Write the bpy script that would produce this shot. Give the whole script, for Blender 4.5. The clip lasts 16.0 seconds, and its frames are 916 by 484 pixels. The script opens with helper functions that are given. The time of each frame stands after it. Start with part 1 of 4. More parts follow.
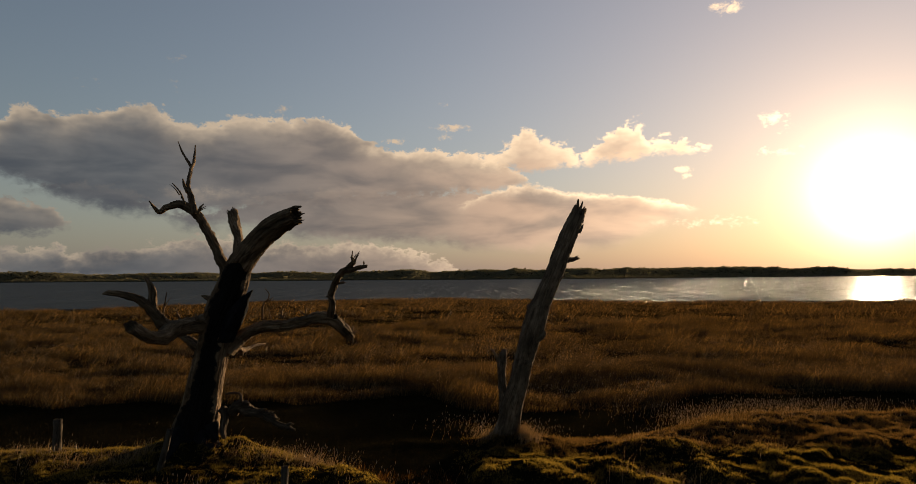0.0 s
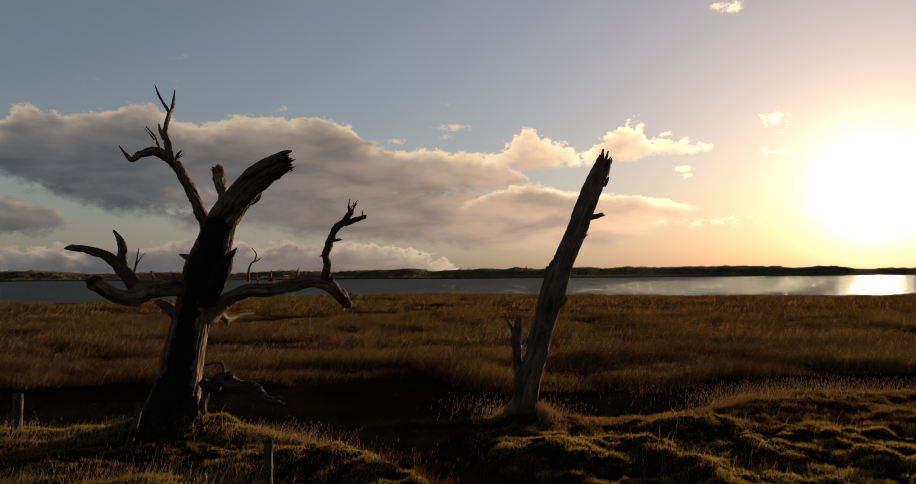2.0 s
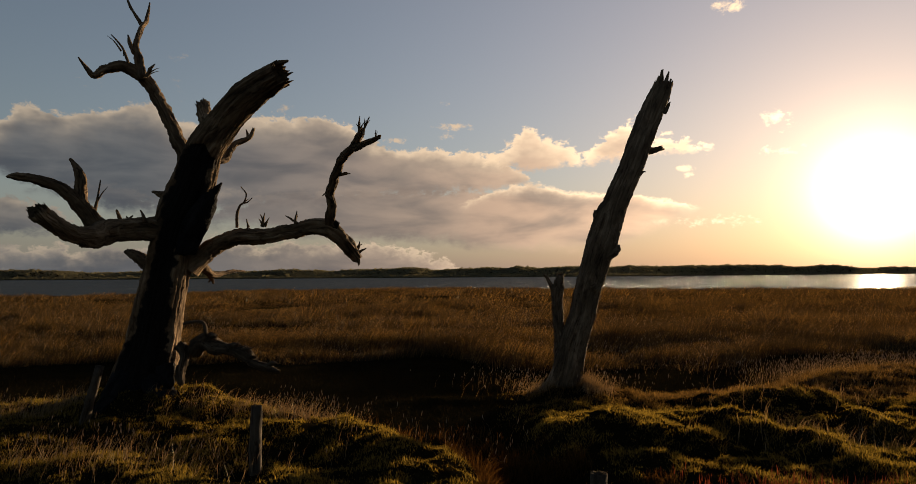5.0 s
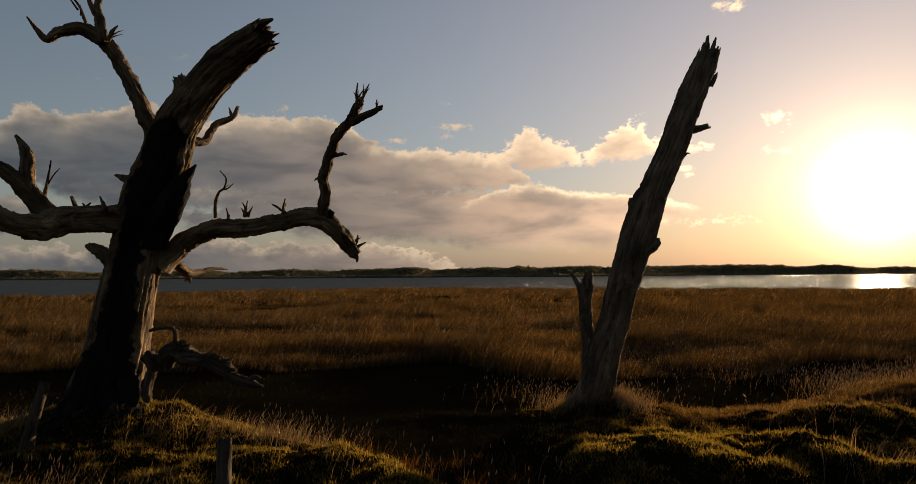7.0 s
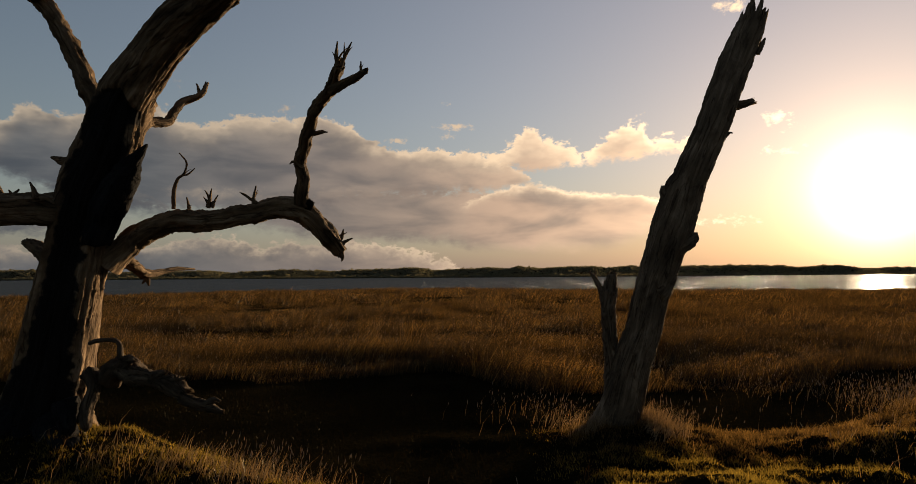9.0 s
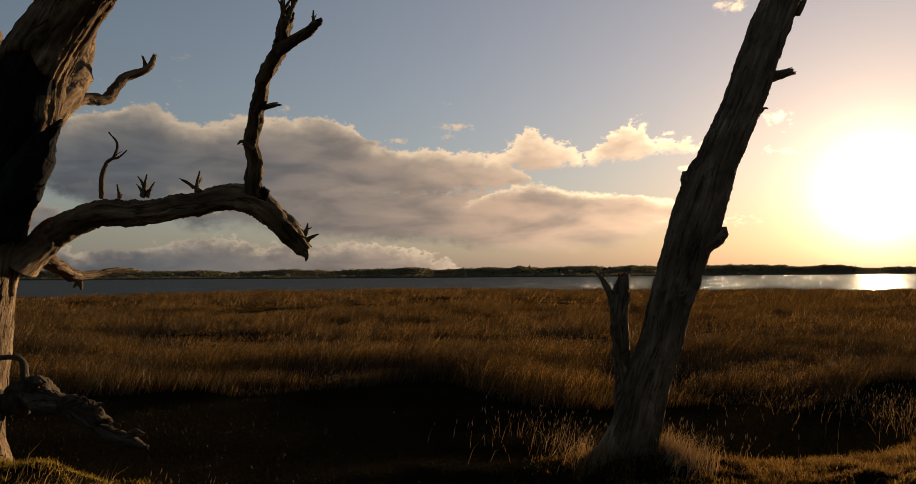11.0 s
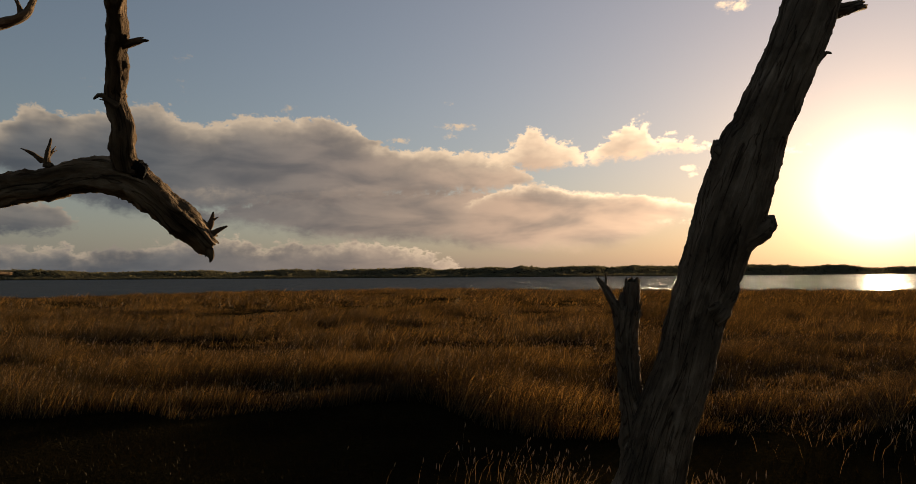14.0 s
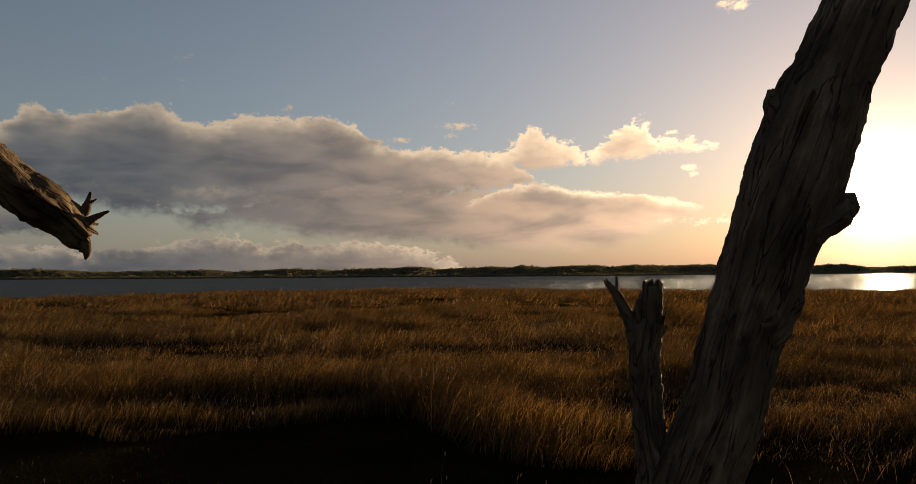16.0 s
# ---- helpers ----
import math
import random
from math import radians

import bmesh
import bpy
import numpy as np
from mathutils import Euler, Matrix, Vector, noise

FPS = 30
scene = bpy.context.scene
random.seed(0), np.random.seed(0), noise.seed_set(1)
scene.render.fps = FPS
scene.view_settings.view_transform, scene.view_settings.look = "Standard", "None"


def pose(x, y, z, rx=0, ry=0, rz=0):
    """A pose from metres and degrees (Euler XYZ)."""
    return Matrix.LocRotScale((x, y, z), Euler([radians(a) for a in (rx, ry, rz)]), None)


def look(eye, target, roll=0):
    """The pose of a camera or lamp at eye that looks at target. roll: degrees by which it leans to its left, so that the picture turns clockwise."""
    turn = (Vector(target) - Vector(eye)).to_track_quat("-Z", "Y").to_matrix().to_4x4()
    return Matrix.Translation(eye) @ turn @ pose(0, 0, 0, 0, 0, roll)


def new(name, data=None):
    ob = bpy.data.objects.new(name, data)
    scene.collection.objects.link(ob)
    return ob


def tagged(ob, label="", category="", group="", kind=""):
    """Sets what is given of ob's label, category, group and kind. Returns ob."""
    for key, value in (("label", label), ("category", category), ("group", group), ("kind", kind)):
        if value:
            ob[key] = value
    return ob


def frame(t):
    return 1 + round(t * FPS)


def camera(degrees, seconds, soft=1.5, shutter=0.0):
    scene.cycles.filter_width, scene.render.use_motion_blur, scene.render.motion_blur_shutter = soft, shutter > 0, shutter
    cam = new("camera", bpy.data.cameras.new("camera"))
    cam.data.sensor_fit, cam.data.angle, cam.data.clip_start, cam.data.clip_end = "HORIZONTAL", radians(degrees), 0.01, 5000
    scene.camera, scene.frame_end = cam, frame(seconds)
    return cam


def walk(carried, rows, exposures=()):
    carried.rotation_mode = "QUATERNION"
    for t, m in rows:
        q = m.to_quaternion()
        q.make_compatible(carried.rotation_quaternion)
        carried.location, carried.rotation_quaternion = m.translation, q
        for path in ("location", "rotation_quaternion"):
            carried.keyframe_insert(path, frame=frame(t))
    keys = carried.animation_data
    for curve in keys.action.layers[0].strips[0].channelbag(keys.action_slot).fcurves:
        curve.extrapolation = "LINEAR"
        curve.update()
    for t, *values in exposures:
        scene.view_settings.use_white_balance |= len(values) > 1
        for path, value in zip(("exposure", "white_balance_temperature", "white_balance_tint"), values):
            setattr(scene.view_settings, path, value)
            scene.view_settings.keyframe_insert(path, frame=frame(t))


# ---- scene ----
cam = camera(74.0, 16.0, soft=0.7)
PATH = [
    (0, (0.105, -0.282, 4.074), (0.088, 1.714, 4.187), -0.37),
    (0.5, (0.044, 0.112, 3.883), (0.025, 2.109, 3.996), -0.37),
    (1, (-0.012, 0.500, 3.677), (-0.030, 2.496, 3.790), -0.37),
    (1.5, (-0.057, 0.903, 3.453), (-0.076, 2.900, 3.564), -0.37),
    (2, (-0.106, 1.274, 3.242), (-0.126, 3.271, 3.354), -0.37),
    (2.5, (-0.150, 1.685, 3.038), (-0.171, 3.681, 3.151), -0.37),
    (3, (-0.191, 2.076, 2.828), (-0.212, 4.073, 2.940), -0.37),
    (3.5, (-0.282, 2.407, 2.621), (-0.304, 4.404, 2.733), -0.37),
    (4, (-0.411, 2.702, 2.412), (-0.433, 4.698, 2.523), -0.37),
    (6.5, (-0.829, 4.485, 2.308), (-0.853, 6.481, 2.418), -0.37),
    (7, (-0.851, 4.795, 2.306), (-0.875, 6.792, 2.416), -0.37),
    (7.5, (-0.866, 5.084, 2.305), (-0.890, 7.081, 2.416), -0.37),
    (8, (-0.879, 5.396, 2.308), (-0.904, 7.393, 2.419), -0.37),
    (8.5, (-0.892, 5.764, 2.316), (-0.919, 7.761, 2.426), -0.37),
    (9, (-0.884, 6.125, 2.318), (-0.910, 8.122, 2.429), -0.37),
    (11.5, (-0.660, 7.565, 2.353), (-0.689, 9.562, 2.463), -0.37),
    (12, (-0.596, 7.808, 2.361), (-0.626, 9.804, 2.470), -0.37),
    (12.5, (-0.525, 8.108, 2.372), (-0.556, 10.105, 2.481), -0.37),
    (13, (-0.477, 8.409, 2.368), (-0.510, 10.406, 2.477), -0.37),
    (13.5, (-0.425, 8.707, 2.376), (-0.458, 10.703, 2.485), -0.37),
    (14, (-0.340, 9.013, 2.392), (-0.375, 11.010, 2.502), -0.37),
    (14.5, (-0.265, 9.357, 2.394), (-0.300, 11.354, 2.505), -0.37),
    (15, (-0.200, 9.678, 2.405), (-0.237, 11.675, 2.515), -0.37),
    (15.5, (-0.148, 10.010, 2.399), (-0.185, 12.007, 2.508), -0.37),
    (16, (-0.110, 10.329, 2.406), (-0.147, 12.326, 2.514), -0.37),
]
walk(cam, [(t, look(eye, target, roll)) for t, eye, target, roll in PATH])

# ---- world, sun, exposure ----
SUN_AZ, SUN_EL = 34.0, 6.3          # degrees east of +y, and above the horizon
SUN_DIR = Vector((math.sin(radians(SUN_AZ)) * math.cos(radians(SUN_EL)), math.cos(radians(SUN_AZ)) * math.cos(radians(SUN_EL)), math.sin(radians(SUN_EL))))
scene.view_settings.exposure = 1.05


class Nodes:
    """Shortcuts for building node trees."""

    def __init__(self, tree):
        self.tree = tree

    def add(self, kind, **props):
        n = self.tree.nodes.new(kind)
        for k, v in props.items():
            if k == "operation":
                n.operation = v
            elif k == "blend_type":
                n.blend_type = v
            elif k == "data_type":
                n.data_type = v
        return n

    def link(self, a, b):
        self.tree.links.new(a, b)

    def feed(self, socket, value):
        if hasattr(value, "is_output"):
            self.link(value, socket)
        else:
            socket.default_value = value

    def math(self, op, a, b=0.0, c=0.0, clamp=False):
        n = self.add("ShaderNodeMath", operation=op)
        n.use_clamp = clamp
        for s, v in zip(n.inputs, (a, b, c)):
            self.feed(s, v)
        return n.outputs[0]

    def mix(self, fac, a, b, blend="MIX"):
        n = self.add("ShaderNodeMix", data_type="RGBA", blend_type=blend)
        self.feed(n.inputs[0], fac)
        self.feed(n.inputs[6], a if hasattr(a, "is_output") else (*a, 1))
        self.feed(n.inputs[7], b if hasattr(b, "is_output") else (*b, 1))
        return n.outputs[2]

    def noise(self, vec, scale, detail=4.0, rough=0.55, distortion=0.0):
        n = self.add("ShaderNodeTexNoise")
        self.link(vec, n.inputs["Vector"])
        n.inputs["Scale"].default_value, n.inputs["Detail"].default_value = scale, detail
        n.inputs["Roughness"].default_value, n.inputs["Distortion"].default_value = rough, distortion
        return n.outputs[0]

    def ramp(self, fac, stops):
        n = self.add("ShaderNodeValToRGB")
        self.feed(n.inputs[0], fac)
        r = n.color_ramp
        while len(r.elements) < len(stops):
            r.elements.new(0.5)
        for e, (p, c) in zip(r.elements, stops):
            e.position, e.color = p, (*c, 1)
        return n.outputs[0]

    def step(self, v, lo, hi):
        n = self.add("ShaderNodeMapRange")
        n.interpolation_type = "SMOOTHSTEP"
        self.feed(n.inputs[0], v)
        n.inputs[1].default_value, n.inputs[2].default_value = lo, hi
        return n.outputs[0]

    def scaled(self, vec, scale, loc=(0, 0, 0)):
        n = self.add("ShaderNodeMapping")
        self.link(vec, n.inputs[0])
        n.inputs["Location"].default_value, n.inputs["Scale"].default_value = loc, scale
        return n.outputs[0]

    def bump(self, height, strength, distance):
        n = self.add("ShaderNodeBump")
        self.link(height, n.inputs["Height"])
        n.inputs["Strength"].default_value, n.inputs["Distance"].default_value = strength, distance
        return n.outputs[0]


# cloud banks, from the back to the front: the upper and lower edge (azimuth, elevation, degrees), depth of the sunlit rim, softness above and below, gain of the rim, raggedness
# puffs low over the far shore
LOW_PUFFS = ([(-44.7, 2.8), (-38.3, 2.7), (-33.8, 3.2), (-33.2, 2.4), (-30.6, 2.9), (-28.4, 3.1), (-26.2, 3.4), (-23.9, 4.1), (-21.5, 3.8), (-18.5, 2.9), (-17.5, 3.5), (-15.5, 3.7), (-13.4, 3.2), (-11.3, 3.8), (-8.6, 3.5), (-5.8, 3.0), (-3.6, 2.5), (-1.4, 1.6), (-0.4, 0.7), (0.7, -0.1)],
     [(-44.6, -0.2), (0.7, -0.6)], 0.55, 0.55, 0.35, 0.85, 1.3)
# a single puff
SINGLE_PUFF = ([(-46.2, 6.0), (-38.4, 6.5), (-36.2, 6.4), (-34.3, 5.9), (-33.3, 5.0), (-33.0, 4.0)],
     [(-46.1, 2.9), (-38.3, 3.1), (-36.1, 3.2), (-33.0, 3.9)], 0.9, 0.45, 0.6, 0.7, 1)
# the high grey bank
HIGH_BANK = ([(-50.3, 10.3), (-38.5, 11.9), (-36.8, 13.7), (-33.7, 13.4), (-30.8, 14.0), (-28.2, 14.9), (-26.9, 14.5), (-25.0, 13.6), (-22.9, 13.6), (-20.9, 14.5), (-19.7, 14.5), (-16.6, 14.6), (-13.4, 14.9), (-10.8, 14.2), (-8.6, 12.7), (-6.4, 11.9), (-4.7, 12.3), (-0.3, 12.0), (3.1, 11.4), (5.8, 10.0), (6.9, 8.6)],
     [(-50.1, 6.4), (-38.4, 7.8), (-35.8, 7.0), (-32.7, 6.0), (-26.2, 5.5), (-21.5, 5.5), (-16.5, 6.1), (-5.8, 7.1), (4.1, 7.8), (6.9, 8.5)], 0.85, 0.45, 0.9, 1.2, 1)
# a bright gap
BRIGHT_GAP = ([(-27.2, 7.6), (-25.8, 8.1), (-24.0, 8.3), (-21.6, 8.2), (-19.6, 8.0), (-16.5, 8.1)],
     [(-27.2, 7.3), (-25.8, 6.7), (-23.9, 6.5), (-21.6, 6.7), (-19.6, 7.3), (-16.5, 7.9)], 2, 1.1, 1.1, 0.5, 0.8)
# a bright heap near the sun
BRIGHT_HEAP = ([(1.7, 11.0), (3.6, 12.4), (5.6, 14.2), (8.0, 13.3), (9.9, 12.5), (10.8, 11.5), (12.8, 12.8), (14.7, 14.1), (16.5, 14.1), (17.4, 12.6), (19.9, 12.3), (22.0, 11.7), (22.9, 10.8)],
     [(1.7, 10.0), (5.2, 9.4), (8.5, 9.6), (10.8, 9.8), (13.3, 10.1), (15.9, 9.9), (17.4, 10.5), (20.8, 10.4), (22.9, 10.7)], 1.6, 0.6, 0.7, 1.3, 1.45)
# the shaded left of the low bank
SHADED_BANK = ([(-36.9, 7.1), (-35.1, 7.8), (-32.7, 8.2), (-29.4, 7.8), (-26.3, 6.3), (-22.5, 6.2), (-19.6, 7.3), (-16.5, 8.1), (-11.3, 8.5), (-5.8, 8.7), (2.5, 8.5), (5.2, 8.2), (7.4, 7.5)],
     [(-36.9, 6.6), (-33.5, 6.1), (-30.6, 5.1), (-26.2, 4.8), (-24.4, 3.8), (-21.5, 4.3), (-17.0, 3.7), (-13.4, 3.1), (-8.6, 2.9), (-3.6, 2.8), (5.1, 2.1), (7.3, 2.0)], 0.5, 0.8, 1.2, 0.12, 1)
# the broad low bank
BROAD_BANK = ([(-0.3, 6.8), (2.5, 8.2), (6.3, 8.9), (10.6, 7.9), (15.8, 7.4), (19.3, 6.6), (21.2, 5.8)],
     [(-0.3, 2.4), (5.1, 2.1), (10.5, 1.9), (13.1, 2.2), (15.7, 3.0), (18.2, 4.2), (21.2, 5.6)], 0.3, 0.4, 1.6, 1.1, 0.55)
BANKS = [LOW_PUFFS, SINGLE_PUFF, HIGH_BANK, BRIGHT_GAP, BRIGHT_HEAP, SHADED_BANK, BROAD_BANK]
# scraps of cloud: azimuth, elevation, half width, half height, thickness
SCRAPS = [
    (-0.8, 13.9, 1.9, 0.4, 0.5), (-1.8, 13.1, 0.8, 0.4, 0.5), (0.6, 13.7, 0.8, 0.4, 0.5), (20.0, 9.3, 0.8, 0.3, 0.6), (20.3, 8.7, 0.7, 0.3, 0.5), (-6.4, 12.6, 1.1, 0.4, 0.6), (27.3, 12.9, 1.2, 0.6, 0.6), (28.2, 12.0, 1.0, 0.4, 0.45), (27.6, 10.3, 2.2, 0.5, 0.35), (24.1, 22.3, 1.4, 0.6, 0.6), (-25.5, 18.4, 0.9, 0.4, 0.3), (-32.5, 15.6, 3.3, 0.6, 0.22), (-25.5, 15.9, 1.0, 1.2, 0.2), (-28.9, 6.4, 1.7, 0.6, 0.35), (-16.6, 15.0, 0.7, 0.9, 0.4), (-1.9, 15.9, 1.1, 0.3, 0.25), (22.5, 4.6, 3.3, 0.6, 0.5), (17.3, 4.8, 3.3, 0.4, 0.4),
]


def edge_curve(n, az, pts):
    """Elevation of a bank's edge along the azimuth."""
    lo, hi = pts[0][0], pts[-1][0]
    ramp = n.ramp(n.math("DIVIDE", n.math("SUBTRACT", az, lo), hi - lo), [((a - lo) / (hi - lo), (max(e, 0.0) / 25.0,) * 3) for a, e in pts])
    return n.math("MULTIPLY", ramp, 25.0)


def cloud_layers(n, place):
    """Cover and sunlit share of each bank, from the back to the front."""
    slow = n.add("ShaderNodeTexNoise")
    n.link(n.scaled(place, (0.6, 1.0, 1)), slow.inputs["Vector"])
    slow.inputs["Scale"].default_value, slow.inputs["Detail"].default_value, slow.inputs["Roughness"].default_value = 0.55, 3.0, 0.6
    shift = n.add("ShaderNodeVectorMath", operation="MULTIPLY_ADD")
    n.link(slow.outputs["Color"], shift.inputs[0])
    shift.inputs[1].default_value, shift.inputs[2].default_value = (2.2, 0.9, 0), (-1.1, -0.45, 0)
    moved = n.add("ShaderNodeVectorMath", operation="ADD")
    n.link(place, moved.inputs[0])
    n.link(shift.outputs[0], moved.inputs[1])
    part_of = n.add("ShaderNodeSeparateXYZ")
    n.link(moved.outputs[0], part_of.inputs[0])
    az, el = part_of.outputs[0], part_of.outputs[1]
    fine = n.noise(n.scaled(place, (0.7, 1.0, 1), (7, 3, 2)), 1.5, 8.0, 0.66, 0.3)
    heads = n.add("ShaderNodeTexVoronoi")
    heads.feature = "SMOOTH_F1"
    n.link(n.scaled(moved.outputs[0], (0.75, 1.0, 1)), heads.inputs["Vector"])
    heads.inputs["Scale"].default_value, heads.inputs["Detail"].default_value, heads.inputs["Smoothness"].default_value = 0.9, 2.0, 0.4
    rough = n.math("ADD", n.math("MULTIPLY", n.math("SUBTRACT", fine, 0.5), 2.3), n.math("MULTIPLY", n.math("SUBTRACT", 0.45, heads.outputs["Distance"]), 0.45))
    patchy = n.math("ADD", 0.5, n.math("MULTIPLY", n.step(n.noise(n.scaled(place, (0.5, 1.0, 1), (11, 5, 3)), 0.5, 3.0, 0.5), 0.36, 0.60), 0.6))
    out = []
    for top, bottom, rim, soft_up, soft_down, gain, rag in BANKS:
        below = n.math("ADD", n.math("SUBTRACT", edge_curve(n, az, top), el), n.math("MULTIPLY", rough, rag))
        above = n.math("ADD", n.math("SUBTRACT", el, edge_curve(n, az, bottom)), n.math("MULTIPLY", rough, 0.7 * rag))
        within = n.math("MULTIPLY", n.step(az, top[0][0] - 0.3, top[0][0] + 0.8), n.math("SUBTRACT", 1.0, n.step(az, top[-1][0] - 0.8, top[-1][0] + 0.3)))
        cover = n.math("MULTIPLY", n.math("MULTIPLY", n.step(below, 0.0, soft_up), n.step(above, -soft_down * 0.3, soft_down)), within)
        deep = n.math("MAXIMUM", n.math("ADD", below, n.math("MULTIPLY", n.math("SUBTRACT", fine, 0.5), -2.4 * rim)), 0.35)
        lit = n.math("MULTIPLY", n.math("MULTIPLY", n.math("EXPONENT", n.math("DIVIDE", n.math("SUBTRACT", deep, 0.35), -rim)), gain), patchy)
        out.append((cover, lit))
    total = None
    for a, e, w, h, thick in SCRAPS:
        m = n.add("ShaderNodeMapping")
        m.vector_type = "TEXTURE"
        n.link(place, m.inputs[0])
        m.inputs["Location"].default_value, m.inputs["Scale"].default_value = (a, e, 0), (w, h, 1)
        length = n.add("ShaderNodeVectorMath", operation="LENGTH")
        n.link(m.outputs[0], length.inputs[0])
        blob = n.math("MULTIPLY", n.math("MAXIMUM", n.math("SUBTRACT", 1.5, length.outputs[1]), 0.0), thick)
        total = blob if total is None else n.math("MAXIMUM", total, blob)
    scrap = n.step(n.math("ADD", total, n.math("MULTIPLY", rough, n.step(total, 0.0, 0.2))), 0.12, 0.75)
    out.insert(0, (scrap, n.math("ADD", 0.75, 0.0)))
    return out


def make_world():
    w = bpy.data.worlds.new("sky")
    scene.world = w
    w.use_nodes = True
    t = w.node_tree
    t.nodes.clear()
    n = Nodes(t)
    sky = n.add("ShaderNodeTexSky")
    sky.sky_type, sky.sun_disc = "NISHITA", False
    sky.sun_elevation, sky.sun_rotation = radians(SUN_EL), radians(SUN_AZ)
    sky.air_density, sky.dust_density, sky.ozone_density = 1.0, 0.2, 2.2
    way = n.add("ShaderNodeTexCoord").outputs["Generated"]
    xyz = n.add("ShaderNodeSeparateXYZ")
    n.link(way, xyz.inputs[0])
    az = n.math("MULTIPLY", n.math("ARCTAN2", xyz.outputs[0], xyz.outputs[1]), 57.2958)
    el = n.math("MULTIPLY", n.math("ARCSINE", xyz.outputs[2]), 57.2958)
    place = n.add("ShaderNodeCombineXYZ")
    n.link(az, place.inputs[0])
    n.link(el, place.inputs[1])
    place = place.outputs[0]
    dot = n.add("ShaderNodeVectorMath", operation="DOT_PRODUCT")
    n.link(way, dot.inputs[0])
    dot.inputs[1].default_value = SUN_DIR
    off = n.math("MULTIPLY", n.math("ARCCOSINE", n.math("MINIMUM", dot.outputs["Value"], 1.0)), 57.2958)

    def falls(size, gain):
        return n.math("MULTIPLY", n.math("EXPONENT", n.math("DIVIDE", off, -size)), gain)

    def tinted(fac, colour):
        return n.mix(1.0, colour, fac, "MULTIPLY")

    clear = n.mix(1.0, sky.outputs[0], SKY_GAIN, "MULTIPLY")
    # bright haze round the low sun
    clear = n.mix(1.0, clear, tinted(falls(25.0, 0.41), (1.0, 0.57, 0.31)), "ADD")
    haze = n.mix(1.0, tinted(falls(1.5, 10.5), (1.0, 0.78, 0.53)), tinted(falls(6.0, 0.20), (1.0, 0.55, 0.30)), "ADD")
    # grey murk low over the horizon
    murk = n.math("MULTIPLY", n.math("EXPONENT", n.math("DIVIDE", n.math("ABSOLUTE", el), -9.0)), 0.97)
    clear = n.mix(murk, clear, n.mix(falls(18.0, 1.0), n.mix(n.step(off, 60.0, 130.0), (0.125, 0.138, 0.155), (0.10, 0.10, 0.115)), (0.98, 0.58, 0.34)))
    # the sun's side and thin edges shine, the thick heart stays grey
    folds = n.noise(n.scaled(place, (0.30, 1.0, 1), (3, 1, 0)), 0.42, 4.0, 0.5, 0.3)
    near_sun = falls(20.0, 1.4)
    glow = n.math("MAXIMUM", n.math("SUBTRACT", falls(20.0, 1.6), 0.07), 0.0)
    shade = n.mix(glow, (0.095, 0.101, 0.111), (1.38, 0.90, 0.57))
    shade = n.mix(n.step(folds, 0.30, 0.66), n.mix(1.0, shade, (0.68, 0.72, 0.78), "MULTIPLY"), n.mix(1.0, shade, (1.32, 1.27, 1.20), "MULTIPLY"))
    bright = n.mix(near_sun, (0.36, 0.300, 0.232), (2.5, 1.74, 1.06))
    col = clear
    for cover, lit in cloud_layers(n, place):
        col = n.mix(n.math("MULTIPLY", cover, 0.95), col, n.mix(lit, shade, bright))
    col = n.mix(1.0, col, haze, "ADD")
    bg, out = n.add("ShaderNodeBackground"), n.add("ShaderNodeOutputWorld")
    n.link(col, bg.inputs[0])
    bg.inputs[1].default_value = SKY_STRENGTH
    n.link(bg.outputs[0], out.inputs[0])


SKY_STRENGTH = 0.5
SKY_GAIN = (0.160, 0.128, 0.112)
make_world()
lamp = bpy.data.lights.new("sun", "SUN")
lamp.energy, lamp.angle, lamp.color = 5.0, radians(0.6), (1.0, 0.74, 0.44)
sun = new("sun", lamp)
sun.matrix_world = look(SUN_DIR * 100, (0, 0, 0))

# ---- materials ----


def material(name):
    m = bpy.data.materials.new(name)
    m.use_nodes = True
    n = Nodes(m.node_tree)
    bsdf = m.node_tree.nodes["Principled BSDF"]
    return m, n, bsdf


